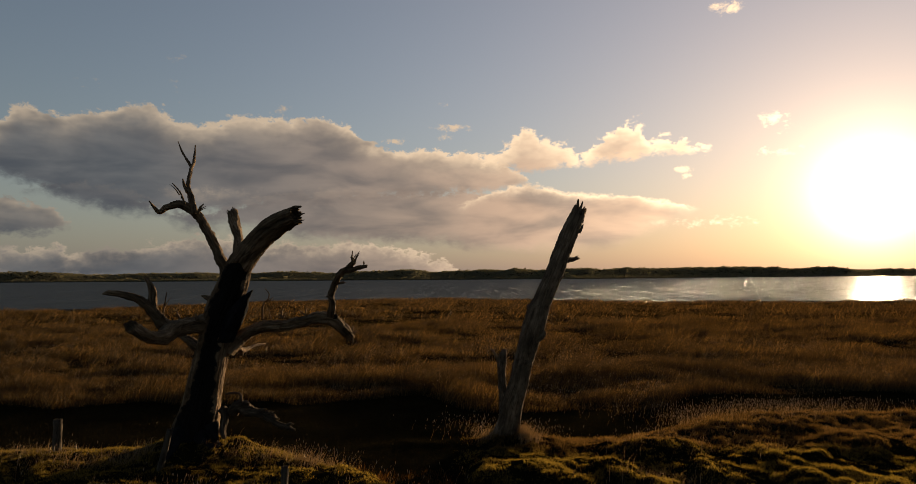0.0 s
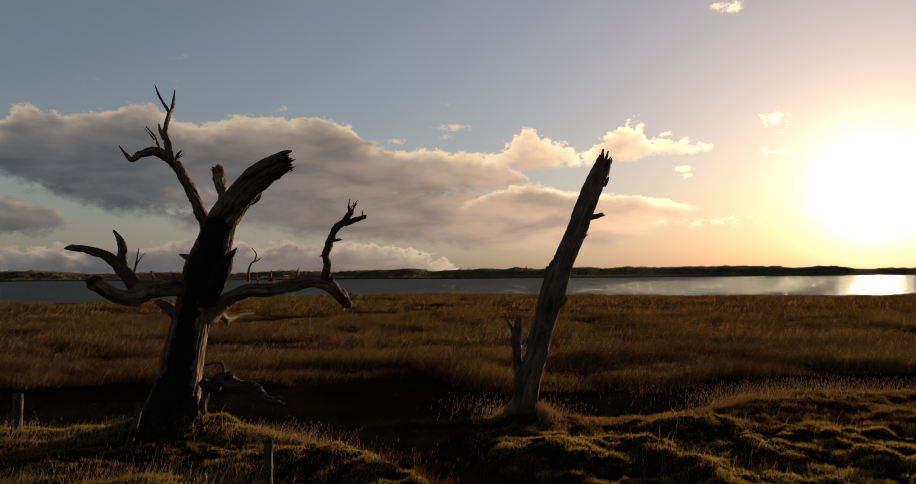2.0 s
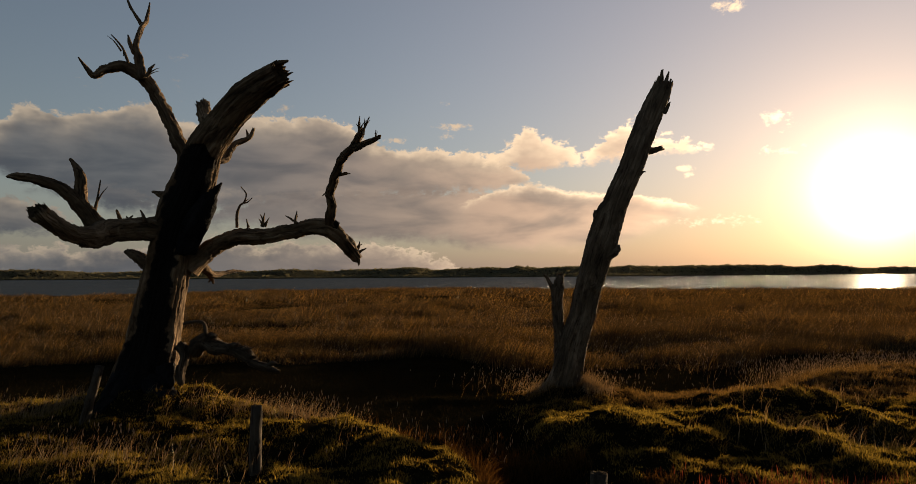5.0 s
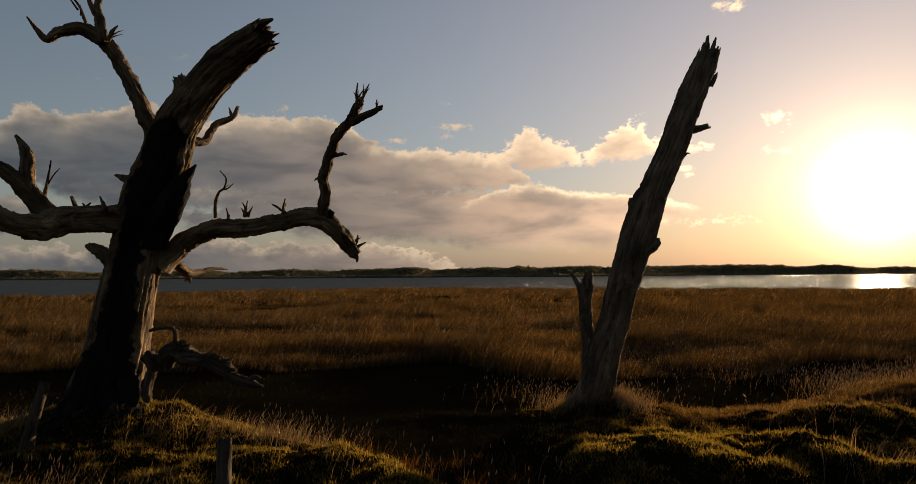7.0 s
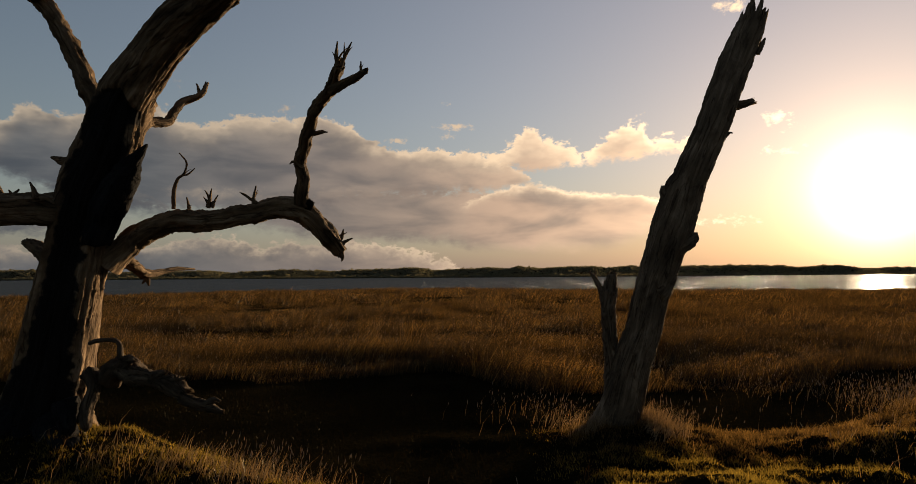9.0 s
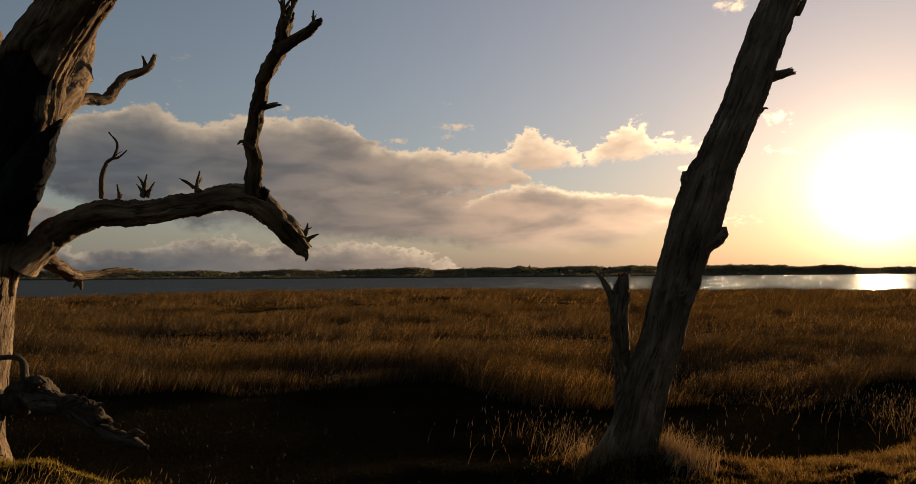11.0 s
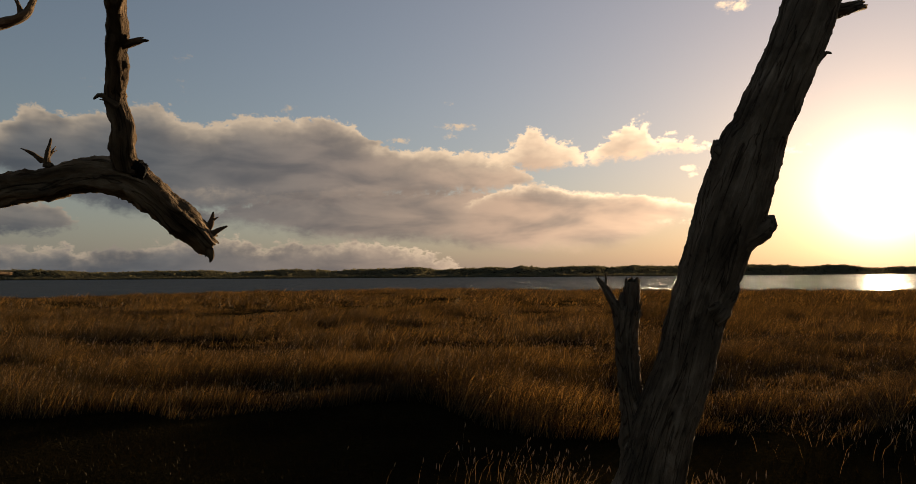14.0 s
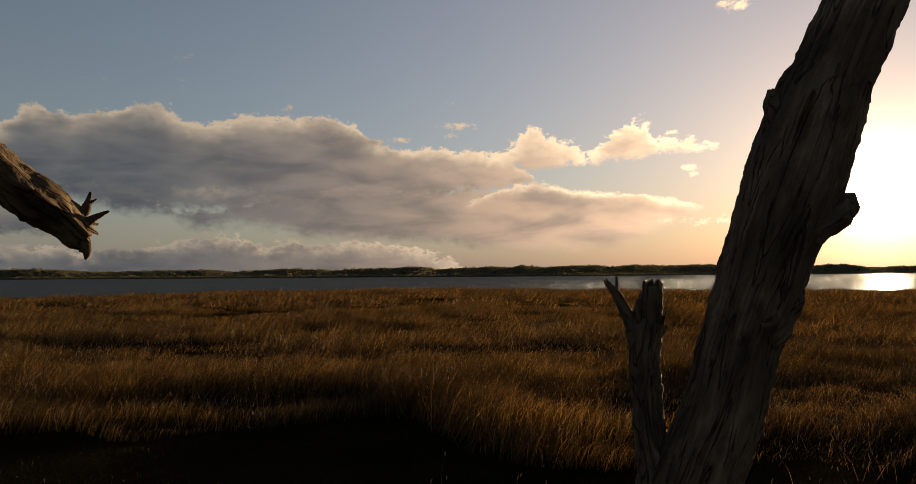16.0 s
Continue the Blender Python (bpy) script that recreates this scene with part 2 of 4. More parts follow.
def wood(name, dark, mid, pale, charred=False):
    """Weathered wood: grain along the limb, cracks, grey patches; charred where the mesh says so."""
    m, n, b = material(name)
    grain = n.add("ShaderNodeAttribute")
    grain.attribute_name = "grain"
    v = grain.outputs["Vector"]
    fibre = n.noise(n.scaled(v, (1, 1, 0.06)), 26.0, 6.0, 0.62, 0.6)
    patch = n.noise(n.scaled(v, (1, 1, 0.45)), 3.2, 5.0, 0.6, 0.4)
    crack = n.noise(n.scaled(v, (1, 1, 0.09)), 9.0, 3.0, 0.5, 1.2)
    gap = n.step(n.math("ABSOLUTE", n.math("SUBTRACT", crack, 0.5)), 0.0, 0.02)
    tone = n.math("ADD", n.math("MULTIPLY", fibre, 0.40), n.math("MULTIPLY", patch, 0.68))
    col = n.ramp(tone, [(0.36, dark), (0.55, mid), (0.76, pale)])
    scab = n.step(n.noise(n.scaled(v, (1, 1, 0.55)), 8.0, 6.0, 0.68, 0.6), 0.50, 0.60)
    col = n.mix(n.math("MULTIPLY", scab, 0.38), col, n.mix(1.0, col, (0.34, 0.30, 0.27), "MULTIPLY"))
    col = n.mix(gap, n.mix(1.0, col, (0.5, 0.47, 0.44), "MULTIPLY"), col)
    if charred:
        burnt = n.add("ShaderNodeAttribute")
        burnt.attribute_name = "char"
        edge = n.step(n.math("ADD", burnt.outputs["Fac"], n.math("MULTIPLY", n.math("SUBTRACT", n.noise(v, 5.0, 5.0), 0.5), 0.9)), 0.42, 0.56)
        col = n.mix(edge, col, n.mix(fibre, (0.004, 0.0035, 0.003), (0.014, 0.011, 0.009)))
    n.link(col, b.inputs["Base Color"])
    b.inputs["Roughness"].default_value = 0.92
    b.inputs["Specular IOR Level"].default_value = 0.08
    flaky = n.noise(n.scaled(v, (1, 1, 0.5)), 22.0, 6.0, 0.7)
    lumps = n.noise(n.scaled(v, (1, 1, 0.35)), 7.0, 3.0, 0.6, 0.8)
    height = n.math("ADD", n.math("ADD", n.math("MULTIPLY", fibre, 0.6), n.math("MULTIPLY", flaky, 1.0)), n.math("ADD", n.math("MULTIPLY", gap, 0.8), n.math("MULTIPLY", lumps, 2.0)))
    n.link(n.bump(height, 1.0, 0.028), b.inputs["Normal"])
    return m


def blades_material(name, low, high, through_colour, amount=0.5, gloss=0.08, spark=1.0, sparse=False):
    """Grass: each blade its own tone, light shining through."""
    m = bpy.data.materials.new(name)
    m.use_nodes = True
    t = m.node_tree
    t.nodes.clear()
    n = Nodes(t)
    rnd = n.add("ShaderNodeNewGeometry").outputs["Random Per Island"]
    pos = n.add("ShaderNodeNewGeometry").outputs["Position"]
    patch = n.noise(n.scaled(pos, (0.35, 0.8, 0.5)), 0.5, 4.0, 0.6)
    f = n.math("ADD", n.math("MULTIPLY", rnd, 0.65), n.math("MULTIPLY", patch, 0.5))
    col = n.ramp(f, [(0.15, low), (0.80, high), (0.98, tuple(min(0.45, c * spark) for c in high))])
    if sparse:
        col = n.ramp(f, [(0.20, low), (0.55, tuple(c * 0.40 for c in high)), (0.76, high), (0.92, tuple(min(0.45, c * spark) for c in high))])
    d, tr, gl = n.add("ShaderNodeBsdfDiffuse"), n.add("ShaderNodeBsdfTranslucent"), n.add("ShaderNodeBsdfGlossy")
    gl.inputs["Roughness"].default_value = 0.45
    gl.inputs["Color"].default_value = (0.9, 0.8, 0.65, 1)
    n.link(col, d.inputs[0])
    n.link(n.mix(1.0, col, through_colour, "MULTIPLY"), tr.inputs[0])
    m1, m2 = n.add("ShaderNodeMixShader"), n.add("ShaderNodeMixShader")
    m1.inputs[0].default_value, m2.inputs[0].default_value = amount, gloss
    n.link(d.outputs[0], m1.inputs[1])
    n.link(tr.outputs[0], m1.inputs[2])
    n.link(m1.outputs[0], m2.inputs[1])
    n.link(gl.outputs[0], m2.inputs[2])
    n.link(m2.outputs[0], n.add("ShaderNodeOutputMaterial").inputs[0])
    return m


def ground_material():
    m, n, b = material("marsh_soil_shade_darkened")
    pos = n.add("ShaderNodeNewGeometry").outputs["Position"]
    big, fine = n.noise(pos, 0.7, 5.0), n.noise(pos, 14.0, 5.0, 0.65)
    # soil tones lie below real peat, so the hollow's shade is partly colour
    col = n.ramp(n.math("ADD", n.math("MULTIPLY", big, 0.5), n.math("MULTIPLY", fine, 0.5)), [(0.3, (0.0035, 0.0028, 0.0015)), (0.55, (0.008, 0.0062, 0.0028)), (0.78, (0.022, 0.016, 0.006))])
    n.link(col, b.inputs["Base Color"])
    b.inputs["Roughness"].default_value = 1.0
    b.inputs["Specular IOR Level"].default_value = 0.0
    n.link(n.bump(fine, 0.8, 0.05), b.inputs["Normal"])
    return m


def water_material():
    """Choppy lake water: only part of the sky comes back from its waves."""
    m = bpy.data.materials.new("lake_water")
    m.use_nodes = True
    t = m.node_tree
    t.nodes.clear()
    n = Nodes(t)
    pos = n.add("ShaderNodeNewGeometry").outputs["Position"]
    chop = n.noise(n.scaled(pos, (0.30, 1.0, 1.0)), 0.80, 6.0, 0.68)
    swell = n.noise(n.scaled(pos, (0.12, 1.0, 1.0)), 0.10, 4.0, 0.6)
    h = n.math("ADD", n.math("MULTIPLY", chop, 0.6), n.math("MULTIPLY", swell, 0.07))
    normal = n.bump(h, 1.0, 4.0)
    deep, shine, mix = n.add("ShaderNodeBsdfDiffuse"), n.add("ShaderNodeBsdfGlossy"), n.add("ShaderNodeMixShader")
    deep.inputs["Color"].default_value = (0.030, 0.037, 0.043, 1)
    shine.inputs["Color"].default_value = (0.92, 0.96, 1.0, 1)
    shine.inputs["Roughness"].default_value = 0.23
    gusts = n.math("ADD", n.math("MULTIPLY", n.noise(n.scaled(pos, (1.6, 0.055, 1.0)), 1.0, 4.0, 0.7), 0.75), n.math("MULTIPLY", n.noise(n.scaled(pos, (0.45, 0.012, 1.0), (9, 4, 0)), 1.0, 3.0, 0.6), 0.25))
    n.link(n.math("ADD", 0.022, n.math("MULTIPLY", n.step(gusts, 0.40, 0.62), 0.095)), mix.inputs[0])
    n.link(normal, shine.inputs["Normal"])
    n.link(deep.outputs[0], mix.inputs[1])
    n.link(shine.outputs[0], mix.inputs[2])
    n.link(mix.outputs[0], n.add("ShaderNodeOutputMaterial").inputs[0])
    return m


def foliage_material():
    # base tones raised to stand in for aerial haze over the far hills
    return blades_material("far_foliage_haze_lifted", (0.100, 0.093, 0.062), (0.128, 0.118, 0.080), (1.0, 0.9, 0.65), 0.42, 0.0)


MAT_TREE = wood("weathered_dead_wood", (0.022, 0.0145, 0.008), (0.112, 0.073, 0.042), (0.31, 0.214, 0.132), True)
MAT_POLE = wood("grey_dead_wood", (0.028, 0.019, 0.012), (0.118, 0.082, 0.052), (0.30, 0.215, 0.143))
MAT_PALE = wood("bleached_broken_wood", (0.028, 0.0185, 0.0105), (0.145, 0.097, 0.057), (0.42, 0.296, 0.186))
MAT_POST = wood("grey_post_timber", (0.020, 0.015, 0.011), (0.065, 0.050, 0.036), (0.17, 0.132, 0.096))
MAT_ROOT = wood("dark_root_wood", (0.013, 0.009, 0.006), (0.060, 0.042, 0.027), (0.21, 0.152, 0.102))
MAT_BLACK_WOOD = wood("burnt_wood_and_hole_shade", (0.004, 0.004, 0.004), (0.009, 0.008, 0.008), (0.022, 0.019, 0.017))
MAT_GROUND = ground_material()
MAT_WATER = water_material()
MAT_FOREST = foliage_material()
MAT_REED = blades_material("dry_reed_blades", (0.008, 0.005, 0.0018), (0.070, 0.044, 0.0145), (1.0, 0.79, 0.45), 0.5, 0.02, 4.6, True)
MAT_TURF = blades_material("green_turf_blades", (0.024, 0.018, 0.005), (0.190, 0.142, 0.046), (1.0, 0.84, 0.36), 0.68, 0.0, 1.7)
MAT_ROUGH = blades_material("rough_brown_grass_blades", (0.012, 0.0075, 0.0025), (0.125, 0.082, 0.034), (1.0, 0.80, 0.46), 0.6, 0.0, 2.0)
# the hollow's shade is coloured into the sedge; the shore weed shares it
MAT_SEDGE = blades_material("shade_dark_sedge_and_weed", (0.003, 0.0022, 0.001), (0.011, 0.0075, 0.0025), (1.0, 0.8, 0.4), 0.3, 0.005)
MAT_DRY = blades_material("straw_grass_blades", (0.045, 0.027, 0.012), (0.20, 0.138, 0.070), (1.0, 0.82, 0.58), 0.5, 0.05)
MAT_HEAD = blades_material("pale_seed_heads", (0.14, 0.105, 0.07), (0.32, 0.255, 0.18), (1.0, 0.85, 0.65), 0.5, 0.05)
MAT_GULLY = blades_material("rusty_gully_blades", (0.010, 0.005, 0.0016), (0.070, 0.040, 0.014), (1.0, 0.7, 0.35), 0.5, 0.0)
MAT_RED = blades_material("red_samphire_stems", (0.050, 0.014, 0.008), (0.150, 0.045, 0.024), (1.0, 0.6, 0.4), 0.4, 0.02)

# ---- the lie of the land ----


def lattice(ix, iy, seed):
    h = (ix * 374761393 + iy * 668265263 + seed * 974634777) & 0x7FFFFFFF
    h = ((h ^ (h >> 13)) * 1274126177) & 0x7FFFFFFF
    return ((h ^ (h >> 16)) & 0xFFFF) / 65535.0


def vnoise(x, y, seed=0):
    """Smooth value noise from 0 to 1 on arrays."""
    x, y = np.asarray(x, float), np.asarray(y, float)
    ix, iy = np.floor(x).astype(np.int64), np.floor(y).astype(np.int64)
    fx, fy = x - ix, y - iy
    fx, fy = fx * fx * (3 - 2 * fx), fy * fy * (3 - 2 * fy)
    a, b = lattice(ix, iy, seed), lattice(ix + 1, iy, seed)
    c, d = lattice(ix, iy + 1, seed), lattice(ix + 1, iy + 1, seed)
    return (a * (1 - fx) + b * fx) * (1 - fy) + (c * (1 - fx) + d * fx) * fy


def fbm(x, y, seed=0, octaves=3):
    total, gain = 0.0, 0.5
    for k in range(octaves):
        total = total + gain * vnoise(x * 2 ** k, y * 2 ** k, seed + 17 * k)
        gain *= 0.5
    return total / (1 - 0.5 ** octaves)


def smooth(v, lo, hi):
    t = np.clip((v - lo) / (hi - lo), 0, 1)
    return t * t * (3 - 2 * t)


# hummocks of the bank: x, y, height, half length, half width, heading (degrees)
MOUNDS = [
    (1.10, 11.75, 0.22, 0.55, 0.38, 8), (1.85, 11.35, 0.16, 0.55, 0.35, -45),
    (2.85, 12.05, 0.20, 0.50, 0.40, -20), (3.25, 11.15, 0.22, 0.75, 0.36, -62), (3.75, 10.10, 0.14, 0.60, 0.40, -55),
    (4.30, 13.15, 0.28, 0.85, 0.45, -5), (4.85, 11.75, 0.26, 0.60, 0.45, -30), (6.3, 12.6, 0.16, 0.9, 0.5, 10),
    (7.8, 15.3, 0.22, 1.3, 0.7, 0), (8.8, 13.6, 0.2, 1.1, 0.6, 20), (6.6, 14.6, 0.16, 0.9, 0.5, 0), (7.2, 11.2, 0.14, 0.9, 0.5, -20),
    (-1.75, 11.00, 0.18, 0.70, 0.45, -25), (-2.7, 11.45, 0.16, 0.60, 0.40, 10), (-1.0, 10.05, 0.16, 0.70, 0.42, -35), (-3.4, 10.7, 0.12, 0.7, 0.4, 0),
    (-4.9, 11.55, 0.14, 0.8, 0.35, 0), (-5.75, 13.2, 0.40, 1.05, 0.75, 0), (-5.0, 12.6, 0.14, 0.45, 0.45, 0), (-4.1, 12.6, 0.13, 0.9, 0.5, -15),
    (-8.6, 12.6, 0.12, 1.2, 0.6, 0), (-4.2, 9.7, 0.10, 0.8, 0.5, 0), (-6.8, 10.9, 0.10, 0.9, 0.5, 10), (-2.3, 9.3, 0.10, 0.7, 0.4, 20),
    (1.25, 14.25, 0.32, 0.75, 0.65, 0), (0.1, 15.6, 0.13, 1.1, 0.5, 0),
]


def bank_edge(x):
    return 12.7 + 1.0 * smooth(x, -3.5, -0.5) + 2.6 * smooth(x, 3.5, 8.0) + 0.5 * (vnoise(x * 0.5, x * 0, 3) - 0.5)


def channel(x, y):
    """The wet gully that cuts the bank, 0 to 1; its sedge is shade-dark."""
    middle = np.interp(y, [7.0, 8.5, 10.0, 11.5, 13.0, 14.5], [1.4, 1.0, 0.15, -0.55, -1.65, -2.2])
    half = np.interp(y, [7.0, 8.5, 10.0, 11.5, 13.0, 14.5], [1.8, 1.4, 0.70, 0.90, 1.9, 2.9])
    return np.exp(-((x - middle + 0.2 * (vnoise(x * 1.5, y * 1.5, 71) - 0.5)) / half) ** 4)


def shore(x):
    return np.interp(x, [-400, -60, -43, -35, -4, 27, 50, 400], [60, 72, 86, 100, 109, 90, 89, 95]) + 2.5 * (vnoise(x * 0.21, x * 0, 8) - 0.5) + 1.2 * (vnoise(x * 0.9, x * 0, 9) - 0.5)


HILLS_AZ = [-80, -50, -38.0, -35.5, -32.4, -31.3, -25.5, -23.6, -21.3, -19.3, -16.3, -12.6, -11.1, -8.9, -4.8, -2.9, -0.2, 2.3, 3.7, 4.8, 6.9, 9.6, 11.5, 12.8, 14.8, 17.3, 18.8, 24.9, 26.0, 27.0, 28.3, 29.6, 31.2, 32.7, 33.5, 34.6, 35.9, 50, 80]
HILLS_UP = [14, 14, 14.4, 14.5, 10.7, 9.8, 11.4, 11.9, 8.8, 10.1, 12.9, 9.9, 11.4, 12.1, 14.2, 10.4, 12.3, 14.0, 12.1, 15.2, 11.8, 14.5, 14.7, 12.2, 14.8, 12.5, 13.5, 14.7, 13.0, 14.1, 10.3, 13.0, 13.6, 8.3, 7.8, 10.5, 9.5, 13, 12]


def land(x, y):
    """Height of the ground."""
    x, y = np.asarray(x, float), np.asarray(y, float)
    edge = bank_edge(x)
    bank = 0.29 + 0.16 * (fbm(x * 0.8, y * 0.8, 1) - 0.5) + 0.15 * (fbm(x * 2.3, y * 2.6, 5, 3) - 0.5) + 0.13 * (fbm(x * 3.6, y * 4.2, 15, 2) - 0.5)
    marsh = 0.0 + 0.14 * fbm(x * 0.16, y * 0.4, 11)
    z = bank + (marsh - bank) * smooth(y, edge, edge + 1.6)
    for mx, my, up, a, b, turn in MOUNDS:
        c, s = math.cos(radians(turn)), math.sin(radians(turn))
        u, v = ((x - mx) * c + (y - my) * s) / a, (-(x - mx) * s + (y - my) * c) / b
        z = z + 0.74 * up * np.exp(-((u * u + v * v) / 1.3) ** 1.25)
    cut = channel(x, y) * (1 - smooth(y, 14.0, 15.0)) * smooth(y, 6.2, 7.8)
    z = z * (1 - cut) + (0.02 + 0.05 * fbm(x * 2, y * 2, 73, 2)) * cut
    far = shore(x)
    z = z + (-1.6 - z) * smooth(y, far - 1.0, far + 7.0)
    ring, az = np.hypot(x, y), np.degrees(np.arctan2(x, np.maximum(y, 1.0)))
    up = np.interp(az, HILLS_AZ, HILLS_UP) - 2.2 + 1.2 * (vnoise(az * 1.6, az * 0, 21) - 0.5)
    reach = 740 + 300 * smooth(az, 8, 36)
    hill = -1.6 + smooth(y, reach - 8, reach + 12) * 2.4 + smooth(y, reach + 5, reach + 110) * np.maximum(up, 1) * (reach / 740)
    return np.where(y > 500, hill, z)


def mesh_from(name, verts, faces, mat, smooth_faces=False):
    """A mesh from arrays: verts (n, 3); faces (m, 3) or (m, 4)."""
    me = bpy.data.meshes.new(name)
    k = faces.shape[1]
    me.vertices.add(len(verts))
    me.vertices.foreach_set("co", np.ascontiguousarray(verts, np.float32).ravel())
    me.loops.add(faces.size)
    me.loops.foreach_set("vertex_index", np.ascontiguousarray(faces, np.int32).ravel())
    me.polygons.add(len(faces))
    me.polygons.foreach_set("loop_start", np.arange(0, faces.size, k, dtype=np.int32))
    me.polygons.foreach_set("use_smooth", np.full(len(faces), smooth_faces, dtype=bool))
    me.update(calc_edges=True)
    me.materials.append(mat)
    return me


def steps(*runs):
    out = []
    for lo, hi, d in runs:
        out.extend(np.arange(lo, hi - 1e-6, d))
    return np.array(out + [runs[-1][1]])


xs = steps((0, 12, 0.1), (12, 30, 0.5), (30, 110, 3), (110, 1600, 24))
xs = np.concatenate([-xs[:0:-1], xs])
ys = steps((-60, 6, 3), (6, 19, 0.1), (19, 40, 0.5), (40, 130, 1.5), (130, 700, 45), (700, 1220, 12), (1220, 3000, 240))
gx, gy = np.meshgrid(xs, ys)
gz = land(gx, gy)
idx = np.arange(gx.size).reshape(gx.shape)
quads = np.stack([idx[:-1, :-1], idx[:-1, 1:], idx[1:, 1:], idx[1:, :-1]], -1).reshape(-1, 4)
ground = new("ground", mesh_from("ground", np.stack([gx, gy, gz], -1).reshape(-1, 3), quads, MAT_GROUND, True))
tagged(ground, "dark peaty marsh ground with grassy hummocks, shade of its hollows in the colour", "ground", kind="structure")

wx, wy = np.meshgrid(np.linspace(-1900, 1900, 40), np.concatenate([[55, 110, 200], np.linspace(300, 1300, 20)]))
wi = np.arange(wx.size).reshape(wx.shape)
wq = np.stack([wi[:-1, :-1], wi[:-1, 1:], wi[1:, 1:], wi[1:, :-1]], -1).reshape(-1, 4)
water = new("water", mesh_from("water", np.stack([wx, wy, wx * 0], -1).reshape(-1, 3), wq, MAT_WATER, True))
tagged(water, "wind-rippled grey lake water with sun glitter", "lake", kind="structure")

# ---- woods on the far shore ----
rng = np.random.default_rng(4)


def far_woods():
    leaves = 16
    az = radians(1) * np.concatenate([rng.uniform(-46, 46, 22000), rng.uniform(-46, 46, 4000)])
    reach = 740 + 300 * smooth(np.degrees(az), 8, 36)
    back = np.concatenate([rng.uniform(6, 120, 22000), rng.uniform(3, 18, 4000)])
    y = reach + back
    x = y * np.tan(az)
    size = rng.uniform(0.8, 1.7, len(x)) * np.where(rng.uniform(0, 1, len(x)) > 0.97, 1.8, 1.0) * (reach / 740)
    size[22000:] *= 0.75
    z = land(x, y) + size * 0.3
    # each bush: a heap of small leafy scraps
    n = len(x)
    way = rng.normal(0, 1, (n, leaves, 3))
    way /= np.linalg.norm(way, axis=2)[:, :, None]
    spread = np.stack([size * rng.uniform(1.0, 1.5, n), size, size * rng.uniform(0.5, 0.9, n)], -1)[:, None, :]
    heart = np.stack([x, y, z], -1)[:, None, :] + way * spread * rng.uniform(0.5, 1.0, (n, leaves, 1))
    tris = heart[:, :, None, :] + rng.normal(0, 0.42, (n, leaves, 3, 3)) * spread[:, :, None, :]
    verts = tris.reshape(-1, 3)
    faces = np.arange(len(verts), dtype=np.int32).reshape(-1, 3)
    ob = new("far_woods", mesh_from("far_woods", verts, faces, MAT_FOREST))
    tagged(ob, "low dark bushland covering the hills across the lake, its colour lightened for haze", "woods", kind="stuff")


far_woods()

# ---- grasses ----


def blades(name, x, y, height, width, lean, mat, label, category, heading=None, base=None, bend=1.0, simple=False):
    """One mesh of bent, tapering blades standing on the land."""
    n = len(x)
    z = (land(x, y) if base is None else base) - 0.02
    face = rng.uniform(0, 2 * np.pi, n)
    head = rng.normal(0.15, 0.7, n) if heading is None else heading
    wx_, wy_ = np.cos(face) * width * 0.5, np.sin(face) * width * 0.5
    lx, ly = np.cos(head) * lean * height, np.sin(head) * lean * height
    p0 = np.stack([x, y, z], -1)
    side = np.stack([wx_, wy_, np.zeros(n)], -1)
    mid = p0 + np.stack([lx * 0.38 / bend, ly * 0.38 / bend, height * 0.58], -1)
    tip = p0 + np.stack([lx, ly, height * np.sqrt(np.maximum(0.15, 1 - 0.45 * lean ** 2))], -1)
    if simple:
        v = np.stack([p0 - side, p0 + side, tip], 1).reshape(-1, 3)
        tri = np.arange(n * 3, dtype=np.int32).reshape(-1, 3)
        tagged(new(name, mesh_from(name, v, tri, mat)), label, category, kind="stuff")
        return tip
    v = np.stack([p0 - side, p0 + side, mid - side * 0.72, mid + side * 0.72, tip], 1).reshape(-1, 3)
    o = (np.arange(n) * 5)[:, None]
    tri = np.concatenate([o + [[0, 1, 3]], o + [[0, 3, 2]], o + [[2, 3, 4]]], 0).astype(np.int32)
    ob = new(name, mesh_from(name, v, tri, mat))
    tagged(ob, label, category, kind="stuff")
    return tip


def reed_height(x, y):
    bent = y + 2.2 * (fbm(x * 0.22, y * 0.12, 37, 2) - 0.5)
    roll = fbm(x * 0.24, bent * 0.42, 31, 3)
    clump = fbm(x * 0.75, bent * 1.1, 35, 3)
    hole = smooth(fbm(x * 0.26, bent * 0.62, 33, 2), 0.55, 0.68)
    return (0.18 + 0.42 * smooth(roll, 0.30, 0.64) + 1.15 * (clump - 0.5)).clip(0.08, 0.95) * (1 - 0.82 * hole)


def scatter(count, ylo, yhi, half):
    """Places spread evenly over a wedge that widens with distance."""
    y = np.sqrt(rng.uniform((ylo + 3) ** 2, (yhi + 3) ** 2, count)) - 3
    return rng.uniform(-1, 1, count) * half * (y + 3), y


def reed_edge(x):
    """Where the reeds begin behind the wet hollow."""
    return bank_edge(x) + 6.3 - 2.4 * smooth(x, -1.8, 1.2)


